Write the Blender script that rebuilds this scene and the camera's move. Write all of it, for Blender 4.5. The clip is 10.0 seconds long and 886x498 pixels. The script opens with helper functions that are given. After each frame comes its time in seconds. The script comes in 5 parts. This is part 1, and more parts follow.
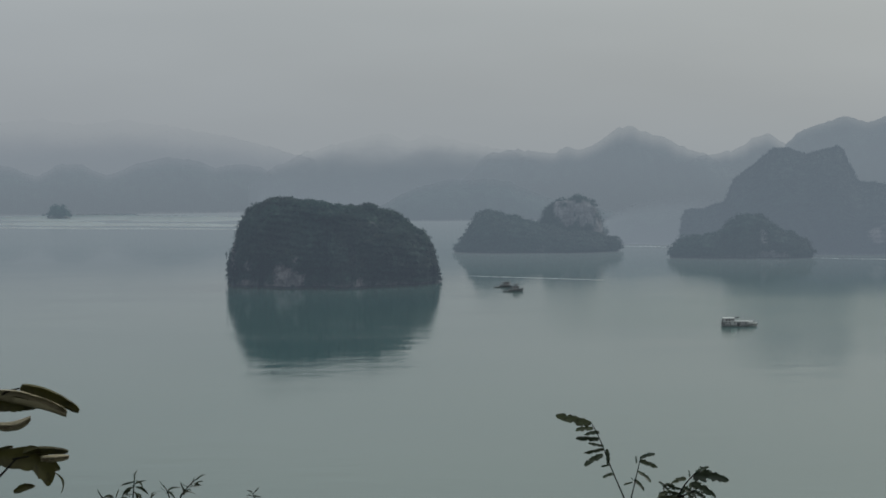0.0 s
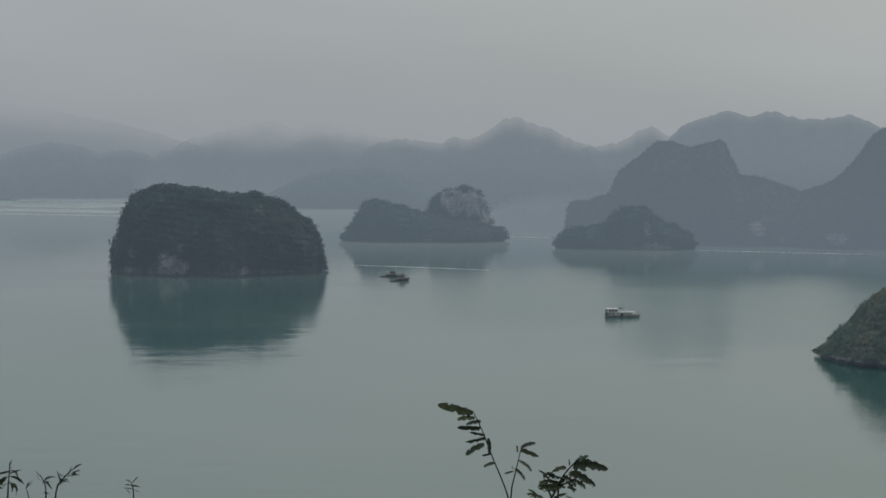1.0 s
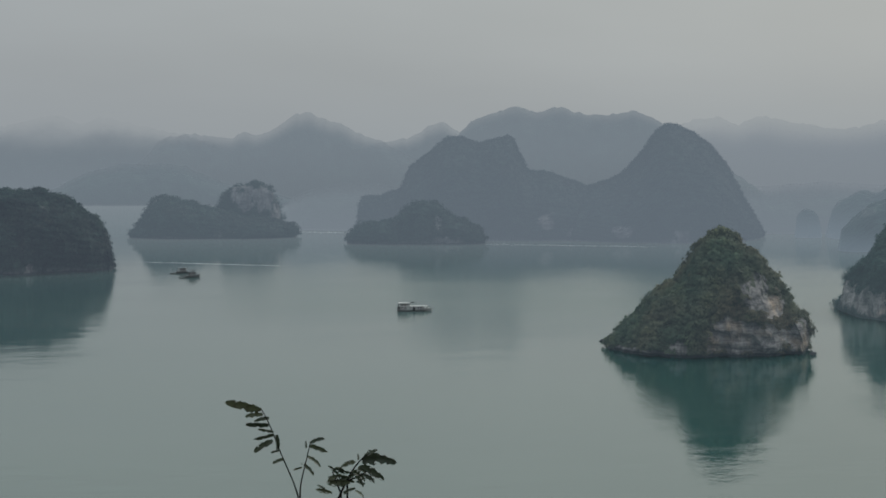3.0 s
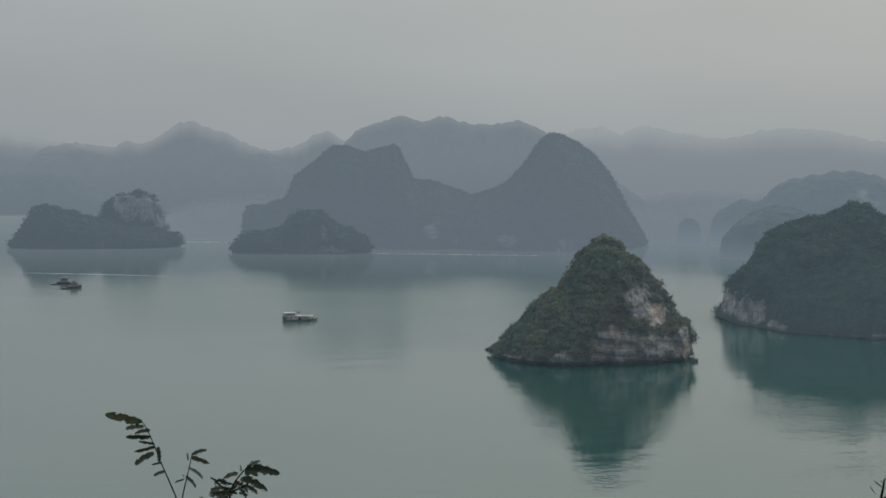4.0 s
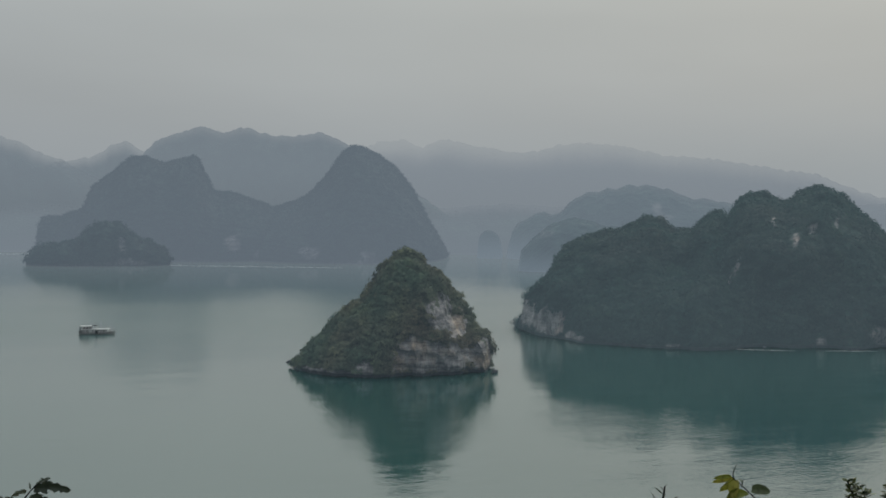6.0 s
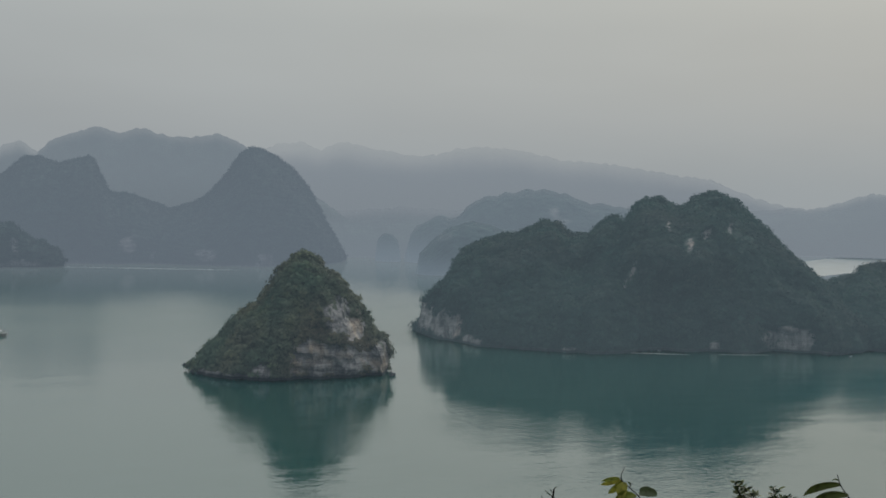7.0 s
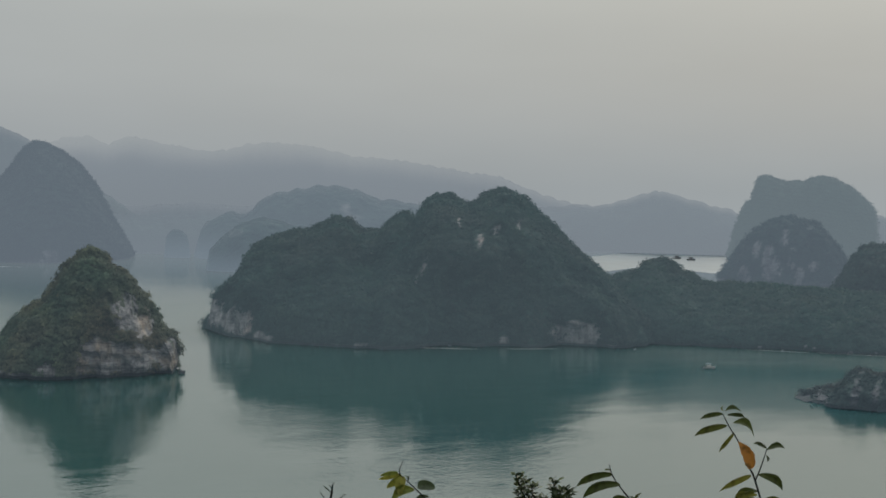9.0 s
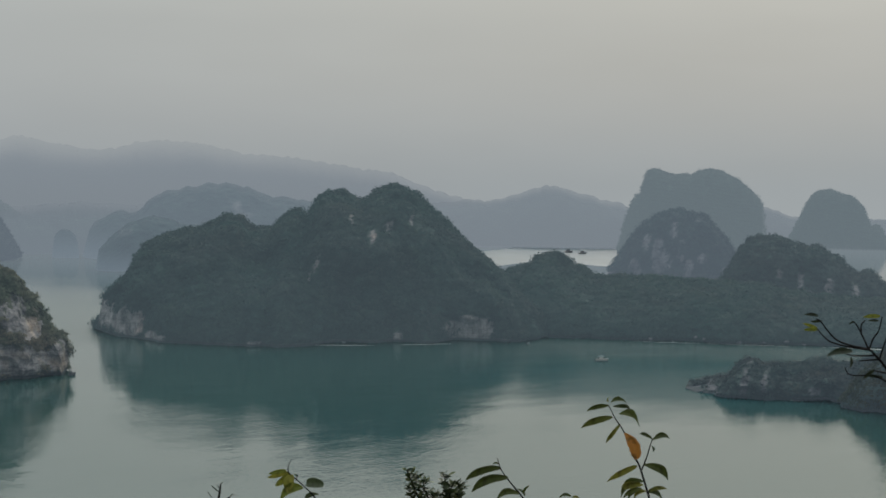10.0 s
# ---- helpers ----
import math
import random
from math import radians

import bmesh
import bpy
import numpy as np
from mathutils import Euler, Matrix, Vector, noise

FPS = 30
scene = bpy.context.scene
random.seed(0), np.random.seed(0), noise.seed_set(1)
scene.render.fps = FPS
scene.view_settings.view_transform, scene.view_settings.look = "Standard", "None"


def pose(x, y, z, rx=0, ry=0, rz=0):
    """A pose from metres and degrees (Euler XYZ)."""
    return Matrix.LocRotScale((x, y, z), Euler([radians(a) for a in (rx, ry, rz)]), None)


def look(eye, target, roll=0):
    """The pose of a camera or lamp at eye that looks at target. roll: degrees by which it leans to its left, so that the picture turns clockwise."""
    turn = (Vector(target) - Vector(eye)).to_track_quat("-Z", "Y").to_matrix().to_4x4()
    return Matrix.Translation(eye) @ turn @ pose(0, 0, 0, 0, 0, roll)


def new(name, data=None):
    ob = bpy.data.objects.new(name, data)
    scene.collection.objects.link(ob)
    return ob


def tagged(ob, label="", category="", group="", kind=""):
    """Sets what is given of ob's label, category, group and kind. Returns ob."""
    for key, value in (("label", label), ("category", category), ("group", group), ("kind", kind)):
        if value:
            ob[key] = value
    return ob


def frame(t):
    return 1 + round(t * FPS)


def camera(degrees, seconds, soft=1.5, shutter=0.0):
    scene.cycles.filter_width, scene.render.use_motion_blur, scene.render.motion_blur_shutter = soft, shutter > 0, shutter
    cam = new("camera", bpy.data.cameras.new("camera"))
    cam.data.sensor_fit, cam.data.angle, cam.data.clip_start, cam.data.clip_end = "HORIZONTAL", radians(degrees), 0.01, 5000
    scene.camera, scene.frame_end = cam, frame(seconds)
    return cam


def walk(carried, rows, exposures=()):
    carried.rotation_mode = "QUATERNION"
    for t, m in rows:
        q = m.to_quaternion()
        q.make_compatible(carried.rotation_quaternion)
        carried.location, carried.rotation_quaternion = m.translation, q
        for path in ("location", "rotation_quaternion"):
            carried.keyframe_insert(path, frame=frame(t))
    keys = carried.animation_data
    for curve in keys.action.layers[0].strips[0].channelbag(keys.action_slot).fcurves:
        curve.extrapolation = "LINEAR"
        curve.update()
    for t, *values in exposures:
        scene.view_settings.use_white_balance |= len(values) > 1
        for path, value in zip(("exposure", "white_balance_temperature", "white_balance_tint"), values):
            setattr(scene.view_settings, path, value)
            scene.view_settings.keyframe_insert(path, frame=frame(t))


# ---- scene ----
cam = camera(31.28, 10.0, soft=1.75)
EYE = 85.0
# seconds; place by the turn of the wrist (right, ahead); yaw, pitch, roll
ROWS = [
    (0, 0, -0, -0.023, -2.6, 0.499),
    (0.5, 0.0037, -0.0001, -1.772, -2.841, 0.038),
    (1, 0.0086, -0.0003, -4.1, -2.996, -0.225),
    (1.5, 0.013, -0.0007, -6.236, -2.985, -0.221),
    (2, 0.016, -0.0011, -7.657, -3.159, -0.209),
    (2.5, 0.0199, -0.0017, -9.566, -3.186, -0.164),
    (4, 0.0326, -0.0045, -15.773, -2.805, -0.159),
    (4.5, 0.0367, -0.0057, -17.808, -2.477, -0.134),
    (5, 0.0403, -0.007, -19.643, -2.502, -0.007),
    (5.5, 0.0438, -0.0083, -21.431, -2.425, -0.227),
    (7, 0.0537, -0.0127, -26.597, -2.154, -1.042),
    (7.5, 0.0585, -0.0152, -29.182, -2.037, -1.137),
    (8, 0.0611, -0.0167, -30.603, -1.943, -1.225),
    (8.5, 0.0639, -0.0185, -32.196, -2.126, -1.316),
    (9, 0.0673, -0.0207, -34.133, -2.153, -1.265),
    (9.5, 0.0714, -0.0236, -36.528, -2.158, -1.065),
    (10, 0.0739, -0.0255, -38.037, -2.229, -0.689),
]
EXPOSURES = ()
walk(cam, [(t, pose(x, y, EYE, 90 + pitch, roll, yaw)) for t, x, y, yaw, pitch, roll in ROWS], EXPOSURES)

SUN_HEIGHT, SUN_TURN = 40.0, 56.0
CLOUD_LOW, CLOUD_MID, CLOUD_HIGH, CLOUD_UP, CLOUD_TOP = (0.306, 0.325, 0.346), (0.328, 0.345, 0.362), (0.475, 0.475, 0.455), (0.875, 0.875, 0.855), (1.1, 1.13, 1.15)
FAR_SIDE, SUN_SIDE = (0.9, 0.94, 0.99), (1.05, 1.09, 1.07)
HAZE_GLOW, FAR_HAZE_GLOW = (0.184, 0.248, 0.303), (0.2, 0.245, 0.289)
# bearing, distance, half length, half width and strength of the dark patch painted on the water
DARK_PATCH = (46.6, 718, 100.0, 122.0, 0.68)
# colours and shares of the haze emission mixed into the land materials, by distance
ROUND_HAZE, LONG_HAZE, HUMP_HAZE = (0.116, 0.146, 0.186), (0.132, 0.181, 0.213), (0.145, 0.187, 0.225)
NEAR_HAZE, PEAK_HAZE, PALE_HAZE = (0.15, 0.19, 0.232), (0.165, 0.203, 0.246), (0.19, 0.237, 0.268)
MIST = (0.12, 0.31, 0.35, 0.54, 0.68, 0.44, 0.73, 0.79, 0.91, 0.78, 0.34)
WATER_DEEP, WATER_PALE = (0.014, 0.055, 0.054), (0.023, 0.064, 0.06)
# metres out and roughness of the surface there
WATER_ROUGH, LANE_ROUGH, WATER_GLOSS = ((400, 0.02), (620, 0.035), (800, 0.055), (1000, 0.065), (1200, 0.055), (1400, 0.018), (1800, 0.02), (2200, 0.04)), 0.03, 1.6
# metres out and added roughness of the ruffled reach east of the round island
REACH_ROUGH = ((640, 0.0), (800, 0.06), (930, 0.13), (1080, 0.12), (1400, 0.0))
RIPPLE, SWELL = 0.12, 0.13
# metres out and share of haze emission mixed into the water there
WATER_MIST, WATER_HAZE_GLOW = ((600, 0.0), (1000, 0.04), (1300, 0.1), (1700, 0.3), (2200, 0.5), (3200, 0.7), (4000, 0.8)), (0.235, 0.275, 0.305)
# eastings between which a light breeze begins to ruffle the bay
BREEZE = (40.0, 240.0, 0.4)

# ---- sky and light: an overcast, misty afternoon, brighter towards the veiled sun ----
world = bpy.data.worlds.new("overcast_sky")
scene.world = world
world.use_nodes = True


def build_sky():
    nt = world.node_tree
    nt.nodes.clear()
    n = nt.nodes.new
    out, bg = n("ShaderNodeOutputWorld"), n("ShaderNodeBackground")
    sky = n("ShaderNodeTexSky")
    sky.sky_type, sky.sun_disc = "NISHITA", False
    sky.sun_elevation, sky.sun_rotation = radians(SUN_HEIGHT), radians(SUN_TURN)
    sky.dust_density, sky.air_density = 6.0, 1.5
    co, sep = n("ShaderNodeTexCoord"), n("ShaderNodeSeparateXYZ")
    nt.links.new(co.outputs["Generated"], sep.inputs[0])
    ramp = n("ShaderNodeValToRGB")
    e = ramp.color_ramp.elements
    e[0].position, e[0].color = 0.0, (*CLOUD_LOW, 1)
    e[1].position, e[1].color = 1.0, (*CLOUD_TOP, 1)
    for place, colour in ((0.1, CLOUD_MID), (0.24, CLOUD_HIGH), (0.5, CLOUD_UP)):
        e.new(place).color = (*colour, 1)
    nt.links.new(sep.outputs["Z"], ramp.inputs[0])
    # broad soft cloud structure
    noise_tex = n("ShaderNodeTexNoise")
    noise_tex.inputs["Scale"].default_value, noise_tex.inputs["Detail"].default_value = 2.2, 4.0
    stretch = n("ShaderNodeMapping")
    stretch.inputs["Scale"].default_value = (1, 1, 4)
    nt.links.new(co.outputs["Generated"], stretch.inputs[0])
    nt.links.new(stretch.outputs[0], noise_tex.inputs["Vector"])
    vary = n("ShaderNodeMapRange")
    vary.inputs[1].default_value, vary.inputs[2].default_value = 0.3, 0.7
    vary.inputs[3].default_value, vary.inputs[4].default_value = 0.93, 1.07
    nt.links.new(noise_tex.outputs[0], vary.inputs[0])
    # the side of the sun is brighter and a little warmer
    dot = n("ShaderNodeVectorMath")
    dot.operation = "DOT_PRODUCT"
    dot.inputs[1].default_value = (math.sin(radians(SUN_TURN)), math.cos(radians(SUN_TURN)), 0.25)
    nt.links.new(co.outputs["Generated"], dot.inputs[0])
    side = n("ShaderNodeMapRange")
    side.inputs[1].default_value, side.inputs[2].default_value = -0.2, 1.0
    nt.links.new(dot.outputs["Value"], side.inputs[0])
    warm = n("ShaderNodeMix")
    warm.data_type = "RGBA"
    warm.inputs[6].default_value, warm.inputs[7].default_value = (*FAR_SIDE, 1), (*SUN_SIDE, 1)
    nt.links.new(side.outputs[0], warm.inputs[0])
    mul = n("ShaderNodeMix")
    mul.data_type, mul.blend_type = "RGBA", "MULTIPLY"
    mul.inputs[0].default_value = 1.0
    nt.links.new(ramp.outputs[0], mul.inputs[6])
    nt.links.new(warm.outputs[2], mul.inputs[7])
    mul2 = n("ShaderNodeVectorMath")
    mul2.operation = "SCALE"
    nt.links.new(mul.outputs[2], mul2.inputs[0])
    nt.links.new(vary.outputs[0], mul2.inputs["Scale"])
    dim = n("ShaderNodeVectorMath")
    dim.operation = "SCALE"
    dim.inputs["Scale"].default_value = 0.012
    nt.links.new(sky.outputs[0], dim.inputs[0])
    add = n("ShaderNodeVectorMath")
    add.operation = "ADD"
    nt.links.new(mul2.outputs[0], add.inputs[0])
    nt.links.new(dim.outputs[0], add.inputs[1])
    nt.links.new(add.outputs[0], bg.inputs[0])
    bg.inputs[1].default_value = 1.0
    nt.links.new(bg.outputs[0], out.inputs[0])


build_sky()
sun = new("sun", bpy.data.lights.new("sun", "SUN"))
sun.data.energy, sun.data.angle, sun.data.color = 1.3, radians(40), (1.0, 0.96, 0.9)
sun.matrix_world = look((math.sin(radians(SUN_TURN)), math.cos(radians(SUN_TURN)), math.tan(radians(SUN_HEIGHT))), (0, 0, 0))


# ---- materials ----
def shader(name):
    m = bpy.data.materials.new(name)
    m.use_nodes = True
    nt = m.node_tree
    return m, nt, nt.nodes["Principled BSDF"], nt.nodes["Material Output"]


def noise_node(nt, scale, detail=4.0, stretch=(1, 1, 1), rough=0.55, coord="Object"):
    co, mp, nz = nt.nodes.new("ShaderNodeTexCoord"), nt.nodes.new("ShaderNodeMapping"), nt.nodes.new("ShaderNodeTexNoise")
    mp.inputs["Scale"].default_value = stretch
    nz.inputs["Scale"].default_value, nz.inputs["Detail"].default_value, nz.inputs["Roughness"].default_value = scale, detail, rough
    nt.links.new(co.outputs[coord], mp.inputs[0])
    nt.links.new(mp.outputs[0], nz.inputs["Vector"])
    return nz


def ramp_node(nt, source, stops):
    r = nt.nodes.new("ShaderNodeValToRGB")
    e = r.color_ramp.elements
    while len(e) > 1:
        e.remove(e[-1])
    for i, (p, c) in enumerate(stops):
        s = e[0] if i == 0 else e.new(p)
        s.position, s.color = p, (*c, 1)
    nt.links.new(source, r.inputs[0])
    return r


def mix_node(nt, factor, a, b, blend="MIX"):
    m = nt.nodes.new("ShaderNodeMix")
    m.data_type, m.blend_type = "RGBA", blend
    for socket, value in ((m.inputs[0], factor), (m.inputs[6], a), (m.inputs[7], b)):
        if isinstance(value, (int, float)):
            socket.default_value = value
        elif isinstance(value, tuple):
            socket.default_value = (*value, 1)
        else:
            nt.links.new(value, socket)
    return m.outputs[2]


def add_haze_glow(nt, bsdf, out, air, fade=None, low=0.0, low_top=110.0, crest=None, haze=None):
    """Paints haze into a land material as even emission, on near islands as well as far ranges.
    fade: heights between which a backdrop range turns transparent, as if in cloud; crest: how transparent its ridge
    becomes;
    haze: an emission colour set darker to flatten the land's contrast."""
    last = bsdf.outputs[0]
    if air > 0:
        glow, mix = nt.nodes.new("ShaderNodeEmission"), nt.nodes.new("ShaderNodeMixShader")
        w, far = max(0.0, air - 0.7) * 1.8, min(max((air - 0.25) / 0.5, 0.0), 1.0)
        tint = [a * (1 - far) + b * far for a, b in zip(HAZE_GLOW, FAR_HAZE_GLOW)]
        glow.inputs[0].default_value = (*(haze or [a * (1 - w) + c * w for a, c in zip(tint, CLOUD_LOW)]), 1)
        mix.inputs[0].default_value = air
        if low:  # share of haze emission changes towards the water
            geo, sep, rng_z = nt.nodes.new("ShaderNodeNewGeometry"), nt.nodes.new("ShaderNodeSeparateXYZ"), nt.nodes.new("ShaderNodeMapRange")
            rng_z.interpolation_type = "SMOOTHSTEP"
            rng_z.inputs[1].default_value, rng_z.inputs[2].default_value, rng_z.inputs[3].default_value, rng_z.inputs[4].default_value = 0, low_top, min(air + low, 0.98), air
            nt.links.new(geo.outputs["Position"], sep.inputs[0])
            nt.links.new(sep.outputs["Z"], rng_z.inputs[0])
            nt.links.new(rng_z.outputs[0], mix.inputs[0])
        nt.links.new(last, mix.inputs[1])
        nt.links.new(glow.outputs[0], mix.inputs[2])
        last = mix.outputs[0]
    if fade:
        geo, sep = nt.nodes.new("ShaderNodeNewGeometry"), nt.nodes.new("ShaderNodeSeparateXYZ")
        nt.links.new(geo.outputs["Position"], sep.inputs[0])
        drift = noise_node(nt, 0.006, 3.0, (1, 1, 2.5))
        lift = nt.nodes.new("ShaderNodeMath")
        lift.operation, lift.inputs[1].default_value = "MULTIPLY_ADD", 90.0
        nt.links.new(drift.outputs[0], lift.inputs[0])
        nt.links.new(sep.outputs["Z"], lift.inputs[2])
        rng = nt.nodes.new("ShaderNodeMapRange")
        rng.interpolation_type = "SMOOTHSTEP"
        rng.inputs[1].default_value, rng.inputs[2].default_value, rng.inputs[4].default_value = fade[0] + 45, fade[1] + 45, fade[2]
        nt.links.new(lift.outputs[0], rng.inputs[0])
        clear, mix = nt.nodes.new("ShaderNodeBsdfTransparent"), nt.nodes.new("ShaderNodeMixShader")
        nt.links.new(rng.outputs[0], mix.inputs[0])
        nt.links.new(last, mix.inputs[1])
        nt.links.new(clear.outputs[0], mix.inputs[2])
        last = mix.outputs[0]
    if crest:
        att, rng = nt.nodes.new("ShaderNodeAttribute"), nt.nodes.new("ShaderNodeMapRange")
        att.attribute_name = "crest"
        rng.interpolation_type = "SMOOTHSTEP"
        rng.inputs[1].default_value, rng.inputs[2].default_value, rng.inputs[4].default_value = crest[0], 1.0, crest[1]
        nt.links.new(att.outputs["Fac"], rng.inputs[0])
        clear, mix = nt.nodes.new("ShaderNodeBsdfTransparent"), nt.nodes.new("ShaderNodeMixShader")
        nt.links.new(rng.outputs[0], mix.inputs[0])
        nt.links.new(last, mix.inputs[1])
        nt.links.new(clear.outputs[0], mix.inputs[2])
        last = mix.outputs[0]
    nt.links.new(last, out.inputs[0])


def land_material(name, air=0.0, fade=None, stone=(0.34, 0.33, 0.31), stain=(0.36, 0.27, 0.19), green=(0.022, 0.048, 0.04), size=1.0, low=0.0, beds=0.4, tide=0.0, **veil):
    """Weathered limestone with vertical streaks, under soil and low growth where the attribute 'cover' is high."""
    m, nt, bsdf, out = shader(name)
    streak = noise_node(nt, 0.16 / size, 5.0, (1, 1, 0.22), 0.62)
    grain = noise_node(nt, 0.9 / size, 4.0)
    dark = tuple(c * 0.34 for c in stone)
    rock = ramp_node(nt, streak.outputs[0], [(0.33, dark), (0.47, tuple(c * 0.72 for c in stone)), (0.6, stone), (0.75, tuple(min(c * 1.25, 0.6) for c in stone))]).outputs[0]
    spots = ramp_node(nt, noise_node(nt, 0.06 / size, 3.0).outputs[0], [(0.52, (0, 0, 0)), (0.66, (1, 1, 1))]).outputs[0]
    rock = mix_node(nt, spots, rock, mix_node(nt, 0.55, rock, stain))
    rock = mix_node(nt, 0.4, rock, ramp_node(nt, grain.outputs[0], [(0.3, (0.45, 0.45, 0.45)), (0.62, (1, 1, 1))]).outputs[0], "MULTIPLY")
    cracks = ramp_node(nt, noise_node(nt, 0.42 / size, 6.0, (1, 1, 0.4), 0.7).outputs[0], [(0.38, (0.35, 0.35, 0.37)), (0.48, (1, 1, 1))]).outputs[0]
    rock = mix_node(nt, 0.6, rock, cracks, "MULTIPLY")
    strata = noise_node(nt, 0.5 / size, 4.0, (0.22, 0.22, 2.0), 0.6)
    strata.inputs["Vector"].links[0].from_node.inputs["Rotation"].default_value = (0, radians(-14), 0)
    rock = mix_node(nt, beds, rock, ramp_node(nt, strata.outputs[0], [(0.36, (0.4, 0.4, 0.42)), (0.5, (1, 1, 1)), (0.62, (1.25, 1.24, 1.2))]).outputs[0], "MULTIPLY")
    moss = ramp_node(nt, noise_node(nt, 0.12 / size, 5.0, (1, 1, 0.6), 0.65).outputs[0], [(0.56, (0, 0, 0)), (0.64, (1, 1, 1))]).outputs[0]
    rock = mix_node(nt, moss, rock, tuple(c * 0.9 for c in green))
    soil = ramp_node(nt, noise_node(nt, 0.22 / size, 5.0).outputs[0], [(0.3, tuple(c * 0.5 for c in green)), (0.55, green), (0.75, (green[0] * 1.7, green[1] * 1.5, green[2] * 1.2))]).outputs[0]
    att = nt.nodes.new("ShaderNodeAttribute")
    att.attribute_name = "cover"
    surface = mix_node(nt, att.outputs["Fac"], rock, soil)
    if tide:  # dark band at the waterline: the notch's shade painted in with the tide mark
        place, height, wander, mark = nt.nodes.new("ShaderNodeNewGeometry"), nt.nodes.new("ShaderNodeSeparateXYZ"), nt.nodes.new("ShaderNodeMath"), nt.nodes.new("ShaderNodeMapRange")
        nt.links.new(place.outputs["Position"], height.inputs[0])
        wander.operation, wander.inputs[1].default_value = "MULTIPLY_ADD", 0.9
        nt.links.new(streak.outputs[0], wander.inputs[0])
        nt.links.new(height.outputs["Z"], wander.inputs[2])
        mark.inputs[1].default_value, mark.inputs[2].default_value, mark.inputs[3].default_value, mark.inputs[4].default_value = tide, tide + 0.8, 0.9, 0.0
        nt.links.new(wander.outputs[0], mark.inputs[0])
        surface = mix_node(nt, mark.outputs[0], surface, (0.022, 0.026, 0.028))
    nt.links.new(surface, bsdf.inputs["Base Color"])
    bsdf.inputs["Roughness"].default_value = 0.9
    bsdf.inputs["Specular IOR Level"].default_value = 0.2
    bump = nt.nodes.new("ShaderNodeBump")
    bump.inputs["Strength"].default_value, bump.inputs["Distance"].default_value = 0.6, 1.2 * size
    nt.links.new(grain.outputs[0], bump.inputs["Height"])
    nt.links.new(bump.outputs[0], bsdf.inputs["Normal"])
    add_haze_glow(nt, bsdf, out, air, fade, low, **veil)
    return m


def leafage_material(name, tones, air=0.0, size=1.0, low=0.0, **veil):
    """Leaves of the island woods: tones vary from spray to spray and from stand to stand."""
    m, nt, bsdf, out = shader(name)
    geo = nt.nodes.new("ShaderNodeNewGeometry")
    leaf = ramp_node(nt, geo.outputs["Random Per Island"], [(0.0, tones[0]), (0.5, tones[1]), (1.0, tones[2])]).outputs[0]
    stand = ramp_node(nt, noise_node(nt, 0.09 / size, 6.0).outputs[0], [(0.35, (0.78, 0.82, 0.85)), (0.5, (1, 1, 1)), (0.66, (1.22, 1.18, 1.0))]).outputs[0]
    region = ramp_node(nt, noise_node(nt, 0.02 / size, 3.0).outputs[0], [(0.36, (0.78, 1.1, 1.05)), (0.64, (1.25, 1.0, 1.0))]).outputs[0]
    nt.links.new(mix_node(nt, 1.0, mix_node(nt, 1.0, leaf, stand, "MULTIPLY"), region, "MULTIPLY"), bsdf.inputs["Base Color"])
    bsdf.inputs["Roughness"].default_value = 0.75
    bsdf.inputs["Specular IOR Level"].default_value = 0.1
    thin, both = nt.nodes.new("ShaderNodeBsdfTranslucent"), nt.nodes.new("ShaderNodeMixShader")
    nt.links.new(bsdf.inputs["Base Color"].links[0].from_socket, thin.inputs[0])
    both.inputs[0].default_value = 0.35
    nt.links.new(bsdf.outputs[0], both.inputs[1])
    nt.links.new(thin.outputs[0], both.inputs[2])
    add_haze_glow(nt, both, out, air, low=low, **veil)
    return m


